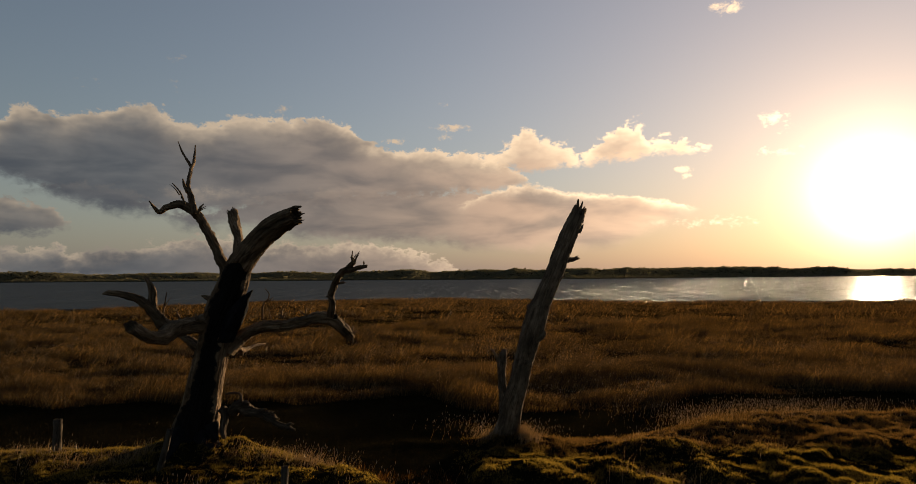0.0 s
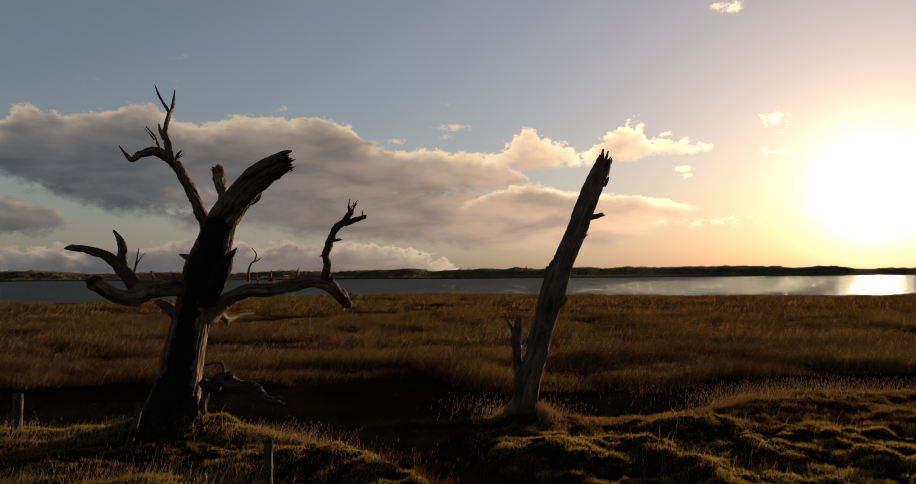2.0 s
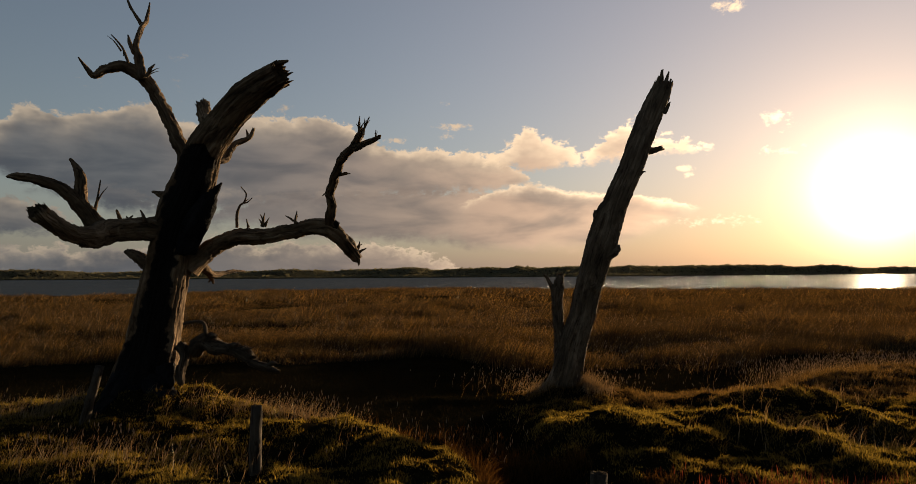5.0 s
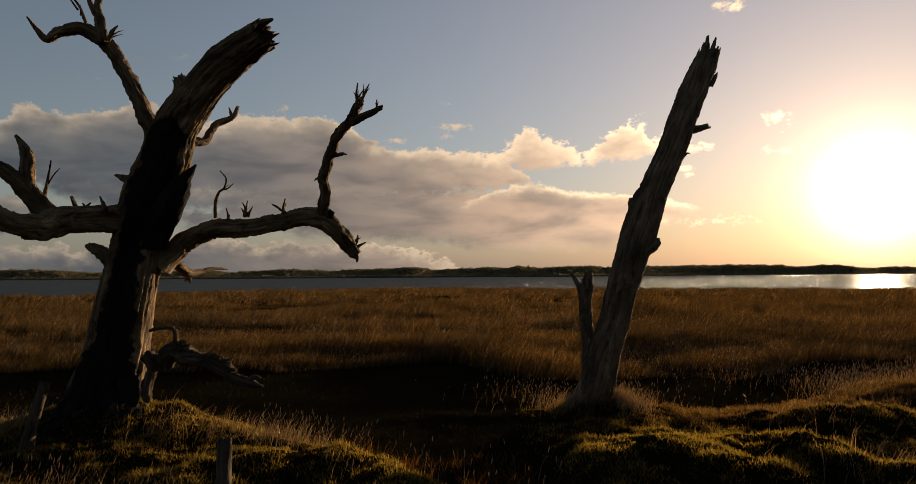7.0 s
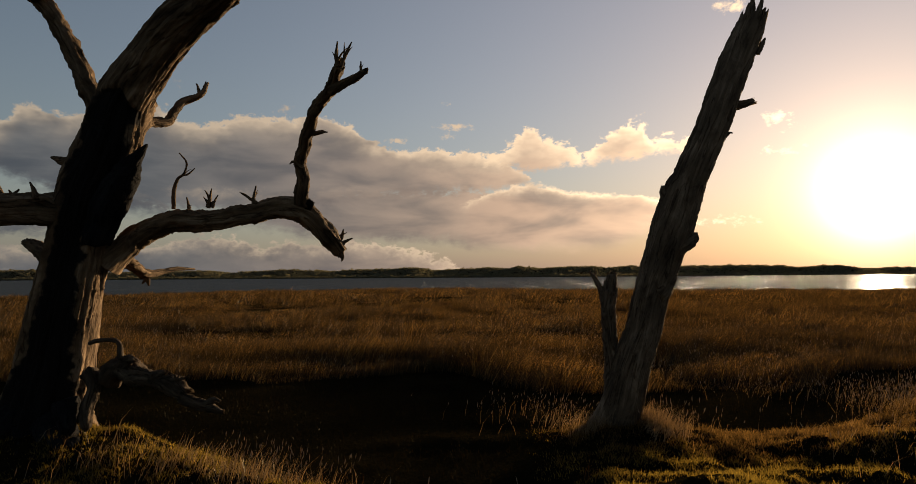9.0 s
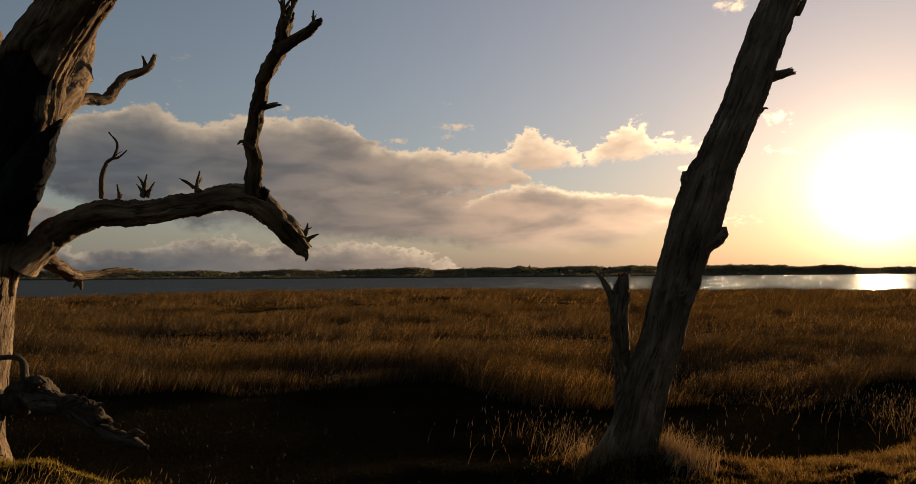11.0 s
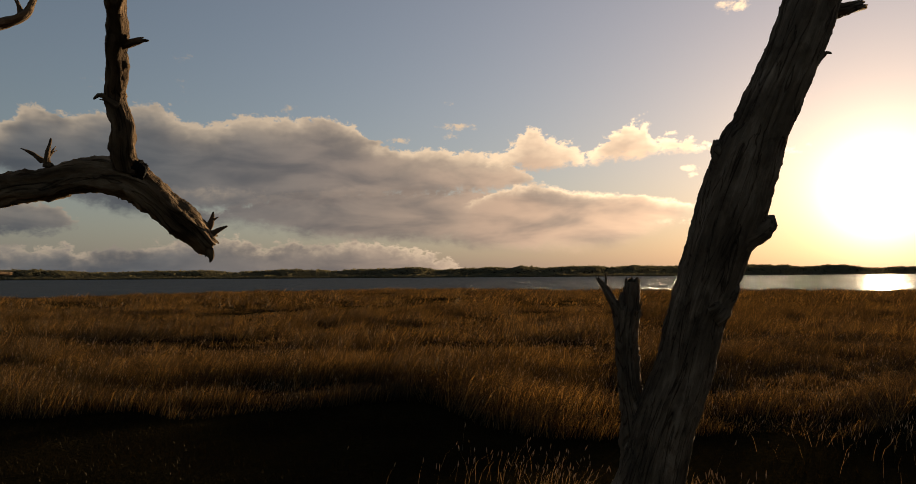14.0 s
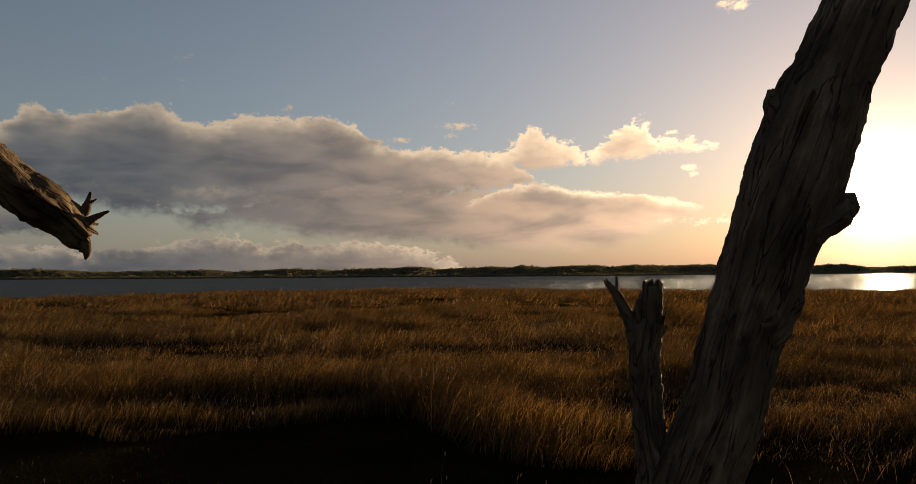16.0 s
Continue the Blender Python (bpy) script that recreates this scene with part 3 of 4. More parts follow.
def reeds(name, count, ylo, yhi, width, label, simple=False):
    x, y = scatter(count, ylo, yhi, 0.86)
    edge = reed_edge(x) + 1.1 * (vnoise(x * 0.8, y * 0 + 2, 6) - 0.5)
    keep = (y > edge) & (y < shore(x) + 1.5)
    x, y = x[keep], y[keep]
    n = len(x)
    h = reed_height(x, y) * rng.uniform(0.80, 1.10, n) * (0.85 + 0.15 * smooth(y, edge[keep], edge[keep] + 1.0))
    blades(name, x, y, h, width * rng.uniform(0.6, 1.3, n), rng.uniform(0.35, 1.15, n), MAT_REED, label, "reeds", heading=rng.normal(0.2, 1.15, n) + 1.6 * (fbm(x * 0.3, y * 0.4, 39, 2) - 0.42), simple=simple)


reeds("reed_bed", 270000, 16, 27, 0.0065, "golden brown reeds bent by wind at the marsh edge")
reeds("reed_bed", 300000, 27, 52, 0.017, "golden brown reeds across the marsh", True)
reeds("reed_bed", 260000, 52, 112, 0.045, "brown reeds reaching to the lake shore", True)


def turf():
    x, y = scatter(760000, 7.8, 17.0, 0.84)
    edge = bank_edge(x)
    keep = (y < edge + 1.3) | (np.hypot(x - 1.25, y - 14.25) < 1.1) | (np.hypot((x + 5.75) / 1.3, y - 13.1) < 1)
    keep &= (channel(x, y) < rng.uniform(0.15, 0.75, len(x))) | (np.hypot(x - 1.25, y - 14.25) < 1.1)
    x, y = x[keep], y[keep]
    n = len(x)
    tuft = smooth(fbm(x * 3.6, y * 4.2, 15, 2) + 0.5 * (fbm(x * 7, y * 7, 19, 2) - 0.5), 0.30, 0.62)
    keep = rng.uniform(0, 1, n) < 0.25 + 0.75 * tuft
    x, y, tuft = x[keep], y[keep], tuft[keep]
    n = len(x)
    tall = fbm(x * 1.7, y * 1.7, 41, 2)
    h = (0.016 + 0.034 * tuft + 0.035 * tall ** 2) * rng.uniform(0.6, 1.5, n)
    # green on the near hummocks, rougher and brown towards the marsh
    brown = smooth(y - 12.6 + 0.8 * (fbm(x * 0.9, y * 0.9, 45, 2) - 0.5), 0.0, 1.2) * smooth(x, -0.5, 1.0)
    dry = rng.uniform(0, 1, n) < brown
    for mat, k, tall_by, label in ((MAT_TURF, ~dry, 1.0, "short green and straw-coloured turf over hummocks"), (MAT_ROUGH, dry, 1.5, "rough brown grass between hummocks and marsh")):
        m = int(k.sum())
        blades("turf", x[k], y[k], h[k] * tall_by, 0.0095 * rng.uniform(0.7, 1.4, m), rng.uniform(0.2, 0.9, m), mat, label, "grass", heading=rng.uniform(0, 6.28, m), simple=True)


turf()


def near_turf():
    """Coarser grass on the ground over which the camera flies."""
    x, y = rng.uniform(-14, 14, 130000), rng.uniform(-9, 7.9, 130000)
    n = len(x)
    h = (0.06 + 0.14 * fbm(x * 1.2, y * 1.2, 43, 2)) * rng.uniform(0.6, 1.4, n)
    blades("turf", x, y, h, 0.014 * rng.uniform(0.7, 1.4, n), rng.uniform(0.2, 0.9, n), MAT_TURF, "rough green and straw-coloured grass", "grass", heading=rng.uniform(0, 6.28, n), simple=True)


def shore_wrack():
    """Dark weed and stems washed up along the water's edge."""
    x = rng.uniform(-95, 95, 9000)
    y = shore(x) + rng.normal(0.8, 0.7, 9000) + 1.2 * (vnoise(x * 0.4, x * 0, 91) - 0.5)
    n = len(x)
    clump = vnoise(x * 0.35, y * 0.2, 93)
    blades("shore_wrack", x, y, 0.08 + 0.40 * clump ** 2, rng.uniform(0.04, 0.16, n), rng.uniform(0.2, 0.9, n), MAT_SEDGE, "dark weed and broken stems along the lake shore", "weed",
           heading=rng.uniform(0, 6.28, n), base=np.maximum(land(x, y), -0.02), simple=True)


near_turf()
shore_wrack()



# near-black blades carry the shade that the reeds throw over the hollow
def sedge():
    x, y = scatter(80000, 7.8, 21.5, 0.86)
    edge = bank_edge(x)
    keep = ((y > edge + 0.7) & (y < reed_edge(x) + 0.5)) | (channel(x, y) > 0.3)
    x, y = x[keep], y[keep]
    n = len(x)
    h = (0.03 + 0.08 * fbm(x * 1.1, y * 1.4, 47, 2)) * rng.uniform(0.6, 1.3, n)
    blades("sedge", x, y, h, 0.008 * rng.uniform(0.7, 1.4, n), rng.uniform(0.2, 0.8, n), MAT_SEDGE, "low sedge in the wet hollow behind the bank, shade in its near-black colour", "sedge", heading=rng.uniform(0, 6.28, n))


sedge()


def gully_growth():
    """Low brown plants in the near part of the gully."""
    x, y = rng.uniform(-2.8, 4.0, 140000), rng.uniform(6.0, 12.6, 140000)
    clump = fbm(x * 2.0, y * 2.4, 49, 3)
    keep = (channel(x, y) > 0.25) & (rng.uniform(0, 1, len(x)) < smooth(clump, 0.38, 0.58) * (1 - 0.9 * smooth(y, 10.2, 12.0)))
    x, y, clump = x[keep], y[keep], clump[keep]
    n = len(x)
    blades("gully_growth", x, y, (0.04 + 0.22 * smooth(clump, 0.42, 0.7)) * rng.uniform(0.6, 1.3, n), 0.008 * rng.uniform(0.7, 1.4, n), rng.uniform(0.2, 0.9, n),
           MAT_GULLY, "low rusty brown growth in the wet gully", "marsh plants", heading=rng.uniform(0, 6.28, n))


gully_growth()

# ---- dead wood ----


def part(name, me, mat, parent, label=""):
    """Links a mesh as one part of a thing."""
    ob = new(name, me)
    if mat is not None and not me.materials:
        me.materials.append(mat)
    ob.parent = parent
    if label:
        tagged(ob, label)
    return ob


def thing(name, place, label, category, group=""):
    e = new(name)
    e.empty_display_size = 0.2
    e.location = place
    return tagged(e, label, category, group)


def spline(pts, step):
    """Points of a smooth curve through pts (x, y, z, radius)."""
    p = [np.array(q, float) for q in pts]
    p = [2 * p[0] - p[1]] + p + [2 * p[-1] - p[-2]]
    p[0][3], p[-1][3] = p[1][3], p[-2][3]
    out = []
    for k in range(1, len(p) - 2):
        a, b, c, d = p[k - 1:k + 3]
        m = max(2, int(np.linalg.norm((c - b)[:3]) / step))
        for j in range(m):
            t = j / m
            q = 0.5 * (2 * b + (c - a) * t + (2 * a - 5 * b + 4 * c - d) * t * t + (3 * b - a - 3 * c + d) * t ** 3)
            q[3] = b[3] + (c[3] - b[3]) * t
            out.append(q)
    out.append(p[-2])
    return np.array(out)


def limb_mesh(name, pts, origin, mat, around=14, step=0.06, rough=0.16, seed=0.0, broken=0.0, charred=None, flute=0.0, crook=0.0):
    """A tapering, knotty limb swept along pts. broken: length of the splinters at its end (0: a point). charred(place, facing) gives burnt depth."""
    line = spline(pts, step)
    n = len(line)
    for k in range(1, n - 1):
        q = Vector((line[k, 0], line[k, 1], line[k, 2])) * 5.0 + Vector((seed, 0, 0))
        line[k, :3] += np.array(noise.noise_vector(q)) * crook * line[k, 3]
    way = np.gradient(line[:, :3], axis=0)
    way /= np.linalg.norm(way, axis=1)[:, None]
    ref = np.array((0.0, 1.0, 0.0)) if abs(way[0][1]) < 0.8 else np.array((1.0, 0.0, 0.0))
    verts, grain, char = [], [], []
    run = 0.0
    ang = np.linspace(0, 2 * np.pi, around, endpoint=False)
    for k in range(n):
        if k:
            run += np.linalg.norm(line[k, :3] - line[k - 1, :3])
        u = ref - way[k] * np.dot(ref, way[k])
        u /= np.linalg.norm(u)
        ref = u
        v = np.cross(way[k], u)
        r = line[k, 3]
        for a in ang:
            ca, sa = math.cos(a), math.sin(a)
            out = u * ca + v * sa
            q = Vector((ca * 1.3 + seed, sa * 1.3 + seed * 0.7, run * 0.9))
            bulge = noise.noise(q) + 0.5 * noise.noise(q * 2.3)
            ridge = 1 - abs(noise.noise(Vector((ca * 4.2 + seed, sa * 4.2, run * 0.55)))) * 2
            q2 = Vector((ca * r * 20 + seed, sa * r * 20, run * 5))
            flake = 0.8 * max(0.0, noise.noise(q2)) + 0.6 * max(0.0, noise.noise(q2 * 2.1)) + 0.45 * noise.noise(q2 * 4.7)
            rr = r * (1 + rough * bulge + flute * (ridge - 0.5)) + min(0.045, 0.44 * r) * (1.0 if r < 0.14 else 0.5) * flake
            c = 0.0
            if charred is not None:
                c = charred(line[k, :3], out)
                rr *= 1 - 0.22 * smooth(c, 0.35, 0.75)
            p = line[k, :3] + out * rr
            if broken and k == n - 1:
                spike = abs(noise.noise(Vector((ca * 3.1 + seed * 2, sa * 3.1, 5.0)))) * 1.6 + 0.25 * (math.sin(a * 7 + seed) > 0.3)
                p = p + way[k] * broken * spike
            verts.append(p)
            grain.append((ca * r, sa * r, run))
            char.append(float(c))
    faces = []
    for k in range(n - 1):
        for j in range(around):
            j2 = (j + 1) % around
            faces.append((k * around + j, k * around + j2, (k + 1) * around + j2, (k + 1) * around + j))
    last = (n - 1) * around
    if broken:
        ring = len(verts)
        for a in ang:
            u, v = ref, np.cross(way[-1], ref)
            deep = 0.35 * line[-1, 3] * (1 + noise.noise(Vector((math.cos(a) * 2, math.sin(a) * 2, seed))))
            verts.append(line[-1, :3] + (u * math.cos(a) + v * math.sin(a)) * line[-1, 3] * 0.62 - way[-1] * deep)
            grain.append((math.cos(a) * 0.5, math.sin(a) * 0.5, run * 3))
            char.append(0.5 if charred is not None else 0.0)
        for j in range(around):
            j2 = (j + 1) % around
            faces.append((last + j, last + j2, ring + j2, ring + j))
        last = ring
    end = len(verts)
    verts.append(line[-1, :3] + way[-1] * (0 if broken else line[-1, 3]) - way[-1] * (0.3 * line[-1, 3] if broken else 0))
    verts.append(line[0, :3] - way[0] * 0.3 * line[0, 3])
    grain += [(0, 0, run), (0, 0, 0)]
    char += [0.0, 0.0]
    for j in range(around):
        j2 = (j + 1) % around
        faces.append((last + j, last + j2, end))
        faces.append((j2, j, end + 1))
    me = bpy.data.meshes.new(name)
    me.from_pydata([tuple(np.asarray(p) - origin) for p in verts], [], faces)
    for poly in me.polygons:
        poly.use_smooth = True
    at = me.attributes.new("grain", "FLOAT_VECTOR", "POINT")
    at.data.foreach_set("vector", np.array(grain, np.float32).ravel())
    if charred is not None:
        at = me.attributes.new("char", "FLOAT", "POINT")
        at.data.foreach_set("value", np.array(char, np.float32))
    me.materials.append(mat)
    return me


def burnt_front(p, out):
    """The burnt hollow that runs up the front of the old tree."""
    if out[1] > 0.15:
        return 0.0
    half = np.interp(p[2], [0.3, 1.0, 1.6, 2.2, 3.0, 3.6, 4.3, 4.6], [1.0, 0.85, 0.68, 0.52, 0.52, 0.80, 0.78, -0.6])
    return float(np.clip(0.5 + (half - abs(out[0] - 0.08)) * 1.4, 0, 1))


def bristle(me, name, pts, origin, mat, seed):
    """A broken twig: the spike joined with two or three shorter ones round it."""
    pick = random.Random(int(seed * 10))
    bm = bmesh.new()
    bm.from_mesh(me)
    base, tip = np.array(pts[0][:3]), np.array(pts[-1][:3])
    long = np.linalg.norm(tip - base)
    for _ in range(pick.choice((2, 3, 3))):
        start = base + (tip - base) * pick.uniform(0.0, 0.45)
        way = (tip - base) * pick.uniform(0.25, 0.5) + np.array([pick.uniform(-1, 1), pick.uniform(-1, 1), pick.uniform(-0.2, 0.6)]) * long * 0.38
        r = pts[0][3] * pick.uniform(0.45, 0.75)
        side = [(*start, r), (*(start + way * 0.5 + np.array([0, 0, 0.06 * long])), r * 0.6), (*(start + way), r * 0.18)]
        extra = limb_mesh(name, side, origin, mat, 6, 0.02, 0.4, seed + pick.random() * 9)
        bm.from_mesh(extra)
        bpy.data.meshes.remove(extra)
    bm.to_mesh(me)
    bm.free()
    return me


def grow(parent, origin, spec, mat, deeper=None):
    """Limbs from a table: name, points, splinters, label. A name with > hangs under the limb before it."""
    made = None
    for k, (name, pts, broken, label) in enumerate(spec):
        under = name.startswith(">")
        name = name.strip("> ")
        big = max(q[3] for q in pts)
        wood_of = MAT_BLACK_WOOD if "burnt" in label else MAT_ROOT if name == "root" or "dry root" in label else (MAT_PALE if "bleached" in label else mat)
        me = limb_mesh(name, pts, origin, wood_of, 40 if big > 0.12 else (24 if big > 0.05 else 9), 0.022 if big > 0.04 else 0.016,
                       (0.36 if name == "root" else 0.28) if big > 0.05 else 0.34, 3.7 * k + 1.3, broken, flute=0.06 if big > 0.08 else 0.0, crook=0.16 if big > 0.08 else 0.4)
        if name == "twig" and len(pts) == 3:
            me = bristle(me, name, pts, origin, wood_of, 3.7 * k)
        ob = part(name, me, mat, made if under and made else parent, label)
        if not under:
            made = ob


TREE_AT = np.array((-5.75, 13.2, 0.55))
dead_tree = thing("dead_tree", TREE_AT, "large weathered dead tree with burnt hollow trunk and bare broken limbs", "tree")
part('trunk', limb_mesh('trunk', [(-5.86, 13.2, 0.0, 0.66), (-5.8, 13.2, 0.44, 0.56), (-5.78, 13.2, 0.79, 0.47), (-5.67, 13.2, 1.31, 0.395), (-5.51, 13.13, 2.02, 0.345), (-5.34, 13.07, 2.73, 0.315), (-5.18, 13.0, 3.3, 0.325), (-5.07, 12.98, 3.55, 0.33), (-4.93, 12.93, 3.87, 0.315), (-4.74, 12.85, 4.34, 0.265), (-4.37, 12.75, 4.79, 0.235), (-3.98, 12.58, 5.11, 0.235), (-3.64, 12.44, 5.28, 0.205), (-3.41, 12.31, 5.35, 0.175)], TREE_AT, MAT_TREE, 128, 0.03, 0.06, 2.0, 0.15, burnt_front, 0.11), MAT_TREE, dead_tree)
TREE_LIMBS = [
    ('limb', [(-5.0, 12.9, 4.09, 0.118), (-5.26, 12.9, 4.66, 0.096), (-5.50, 12.9, 5.15, 0.092), (-5.71, 12.85, 5.47, 0.09), (-6.02, 12.8, 5.67, 0.082), (-6.28, 12.75, 5.62, 0.062), (-6.44, 12.7, 5.51, 0.048), (-6.51, 12.6, 5.61, 0.027), (-6.56, 12.5, 5.72, 0.01)], 0, ''),
    ('> twig', [(-5.68, 12.75, 5.46, 0.066), (-5.86, 12.93, 5.83, 0.055), (-6.01, 13.11, 6.14, 0.043), (-6.07, 13.34, 6.48, 0.038), (-6.12, 13.62, 6.79, 0.032), (-6.22, 13.9, 7.22, 0.01)], 0, ''),
    ('> twig', [(-6.12, 13.5, 6.6, 0.029), (-6.28, 13.53, 6.86, 0.022), (-6.41, 13.57, 7.07, 0.02), (-6.49, 13.6, 7.24, 0.008)], 0, ''),
    ('> twig', [(-5.85, 12.6, 5.67, 0.024), (-5.95, 12.6, 5.92, 0.017), (-6.12, 12.6, 6.11, 0.009)], 0, ''),
    ('> twig', [(-5.6, 12.7, 5.47, 0.024), (-5.55, 12.7, 5.59, 0.024), (-5.48, 12.7, 5.67, 0.009)], 0, ''),
    ('> twig', [(-5.97, 13.0, 5.96, 0.037), (-6.04, 13.0, 6.12, 0.031), (-6.08, 13.0, 6.25, 0.013)], 0.03, ''),
    ('limb', [(-5.05, 13.2, 3.8, 0.21), (-5.2, 14.0, 4.46, 0.15), (-5.43, 14.6, 5.06, 0.098), (-5.68, 15.0, 5.46, 0.118), (-5.83, 15.25, 5.74, 0.105)], 0.16, ''),
    ('> branch', [(-5.23, 13.9, 4.14, 0.076), (-5.2, 14.26, 4.44, 0.062), (-5.07, 14.56, 4.54, 0.058), (-4.99, 14.74, 4.83, 0.048), (-4.75, 14.83, 4.99, 0.042), (-4.68, 14.88, 5.17, 0.024)], 0.04, ''),
    ('> twig', [(-4.75, 14.83, 4.98, 0.03), (-4.79, 14.84, 5.08, 0.02), (-4.81, 14.84, 5.15, 0.008)], 0, ''),
    ('limb', [(-5.11, 13.2, 2.47, 0.165), (-4.91, 13.23, 2.66, 0.142), (-4.7, 13.26, 2.85, 0.125), (-4.39, 13.29, 2.98, 0.116), (-4.03, 13.34, 3.0, 0.118), (-3.59, 13.4, 3.07, 0.110), (-3.22, 13.46, 3.15, 0.114), (-2.98, 13.52, 3.16, 0.13), (-2.87, 13.6, 3.10, 0.12), (-2.77, 13.74, 2.97, 0.113), (-2.66, 13.94, 2.82, 0.108), (-2.57, 14.12, 2.68, 0.085)], 0.08, 'bleached grey limb curving down to a broken end'),
    ('> branch', [(-2.88, 13.45, 3.18, 0.078), (-2.83, 13.27, 3.50, 0.062), (-2.82, 13.2, 3.72, 0.064), (-2.69, 12.97, 3.93, 0.062), (-2.51, 12.67, 4.15, 0.055), (-2.26, 12.29, 4.27, 0.055), (-2.11, 11.95, 4.37, 0.048)], 0.06, ''),
    ('> branch', [(-2.25,12.2,4.21,0.05), (-2.08,12.09,4.25,0.044), (-1.94,11.97,4.28,0.038), (-1.84,11.86,4.29,0.026)], 0.03, ''),
    ('> twig', [(-2.12, 11.9, 4.35, 0.019), (-2.13, 11.9, 4.46, 0.015), (-2.12, 11.9, 4.6, 0.006)], 0, ''),
    ('> twig', [(-2.08, 11.9, 4.35, 0.019), (-2.03, 11.9, 4.48, 0.015), (-1.98, 11.9, 4.59, 0.006)], 0, ''),
    ('> twig', [(-1.89, 11.9, 4.28, 0.015), (-1.89, 11.9, 4.34, 0.011), (-1.89, 11.9, 4.4, 0.006)], 0, ''),
    ('> twig', [(-4.42, 13.4, 3.15, 0.022), (-4.42, 13.4, 3.36, 0.02), (-4.38, 13.4, 3.51, 0.018), (-4.31, 13.4, 3.57, 0.013), (-4.27, 13.4, 3.71, 0.011), (-4.36, 13.4, 3.83, 0.007)], 0, ''),
    ('> twig', [(-4.33, 13.4, 3.55, 0.013), (-4.25, 13.4, 3.57, 0.011), (-4.17, 13.4, 3.64, 0.006)], 0, ''),
    ('> twig', [(-4.23, 13.4, 3.15, 0.022), (-4.24, 13.4, 3.21, 0.013), (-4.26, 13.4, 3.29, 0.007)], 0, ''),
    ('> twig', [(-4.0, 13.4, 3.16, 0.027), (-3.98, 13.4, 3.28, 0.018), (-3.96, 13.4, 3.39, 0.007)], 0, ''),
    ('> twig', [(-3.95, 13.4, 3.16, 0.022), (-3.92, 13.4, 3.24, 0.013), (-3.88, 13.4, 3.31, 0.007)], 0, ''),
    ('> twig', [(-3.41, 13.4, 3.21, 0.022), (-3.5, 13.4, 3.27, 0.016), (-3.6, 13.4, 3.33, 0.007)], 0, ''),
    ('> twig', [(-3.45, 13.4, 3.21, 0.022), (-3.44, 13.4, 3.31, 0.018), (-3.42, 13.4, 3.42, 0.007)], 0, ''),
    ('> twig', [(-2.80, 13.2, 3.60, 0.03), (-2.89, 13.14, 3.66, 0.016), (-2.93, 13.12, 3.63, 0.006)], 0, ''),
    ('> twig', [(-2.64, 12.95, 3.94, 0.03), (-2.52, 12.91, 3.95, 0.02), (-2.44, 12.9, 3.95, 0.006)], 0, ''),
    ('> twig', [(-2.59, 14.1, 2.75, 0.034), (-2.52, 14.1, 2.84, 0.025), (-2.5, 14.1, 2.94, 0.007)], 0, ''),
    ('> twig', [(-2.55, 14.1, 2.71, 0.034), (-2.47, 14.1, 2.78, 0.02), (-2.38, 14.1, 2.82, 0.007)], 0, ''),
    ('> twig', [(-2.54, 14.1, 2.64, 0.039), (-2.51, 14.1, 2.57, 0.025), (-2.52, 14.1, 2.52, 0.007)], 0, ''),
    ('limb', [(-5.12, 13.4, 2.6, 0.087), (-5.1, 13.72, 2.5, 0.075), (-5.08, 14.04, 2.37, 0.058), (-5.04, 14.34, 2.39, 0.038), (-4.94, 14.62, 2.44, 0.026), (-4.83, 14.9, 2.44, 0.012)], 0.02, ''),
    ('> twig', [(-5.22, 14.3, 2.37, 0.04), (-5.18, 14.3, 2.29, 0.03), (-5.17, 14.3, 2.21, 0.01)], 0, ''),
    ('limb', [(-5.44,13.1,3.08,0.23), (-5.62,12.81,3.07,0.181), (-5.8,12.49,3.05,0.159), (-5.93,12.14,3.0,0.171), (-5.91,11.86,2.91,0.142), (-5.95,11.57,2.93,0.1), (-6.04,11.31,3.04,0.104), (-6.11,11.1,3.17,0.112)], 0.15, 'bleached broken limb end'),
    ('> branch', [(-6.05,12.4,3.03,0.133), (-6.17,12.3,3.2,0.115), (-6.3,12.2,3.42,0.098), (-6.48,12.1,3.62,0.081), (-6.75,12.0,3.74,0.064), (-7.03,11.92,3.79,0.048), (-7.11,11.85,3.77,0.016)], 0, ''),
    ('> branch', [(-6.26,12.2,3.39,0.082), (-6.31,12.24,3.6,0.074), (-6.34,12.28,3.81,0.066), (-6.42,12.33,3.96,0.05), (-6.56,12.37,4.12,0.017)], 0, ''),
    ('> twig', [(-6.15, 12.3, 3.22, 0.029), (-6.09, 12.3, 3.47, 0.017), (-6.05, 12.3, 3.78, 0.008)], 0, ''),
    ('> twig', [(-5.88, 12.6, 3.14, 0.036), (-5.92, 12.6, 3.25, 0.024), (-5.97, 12.6, 3.37, 0.009)], 0, ''),
    ('> twig', [(-5.52, 12.6, 3.18, 0.041), (-5.55, 12.6, 3.26, 0.024), (-5.6, 12.6, 3.36, 0.009)], 0, ''),
    ('> twig', [(-5.48, 12.6, 3.18, 0.036), (-5.41, 12.6, 3.18, 0.024), (-5.32, 12.6, 3.12, 0.009)], 0, ''),
    ('> twig', [(-5.82, 12.6, 3.16, 0.029), (-5.77, 12.6, 3.23, 0.017), (-5.72, 12.6, 3.28, 0.009)], 0, ''),
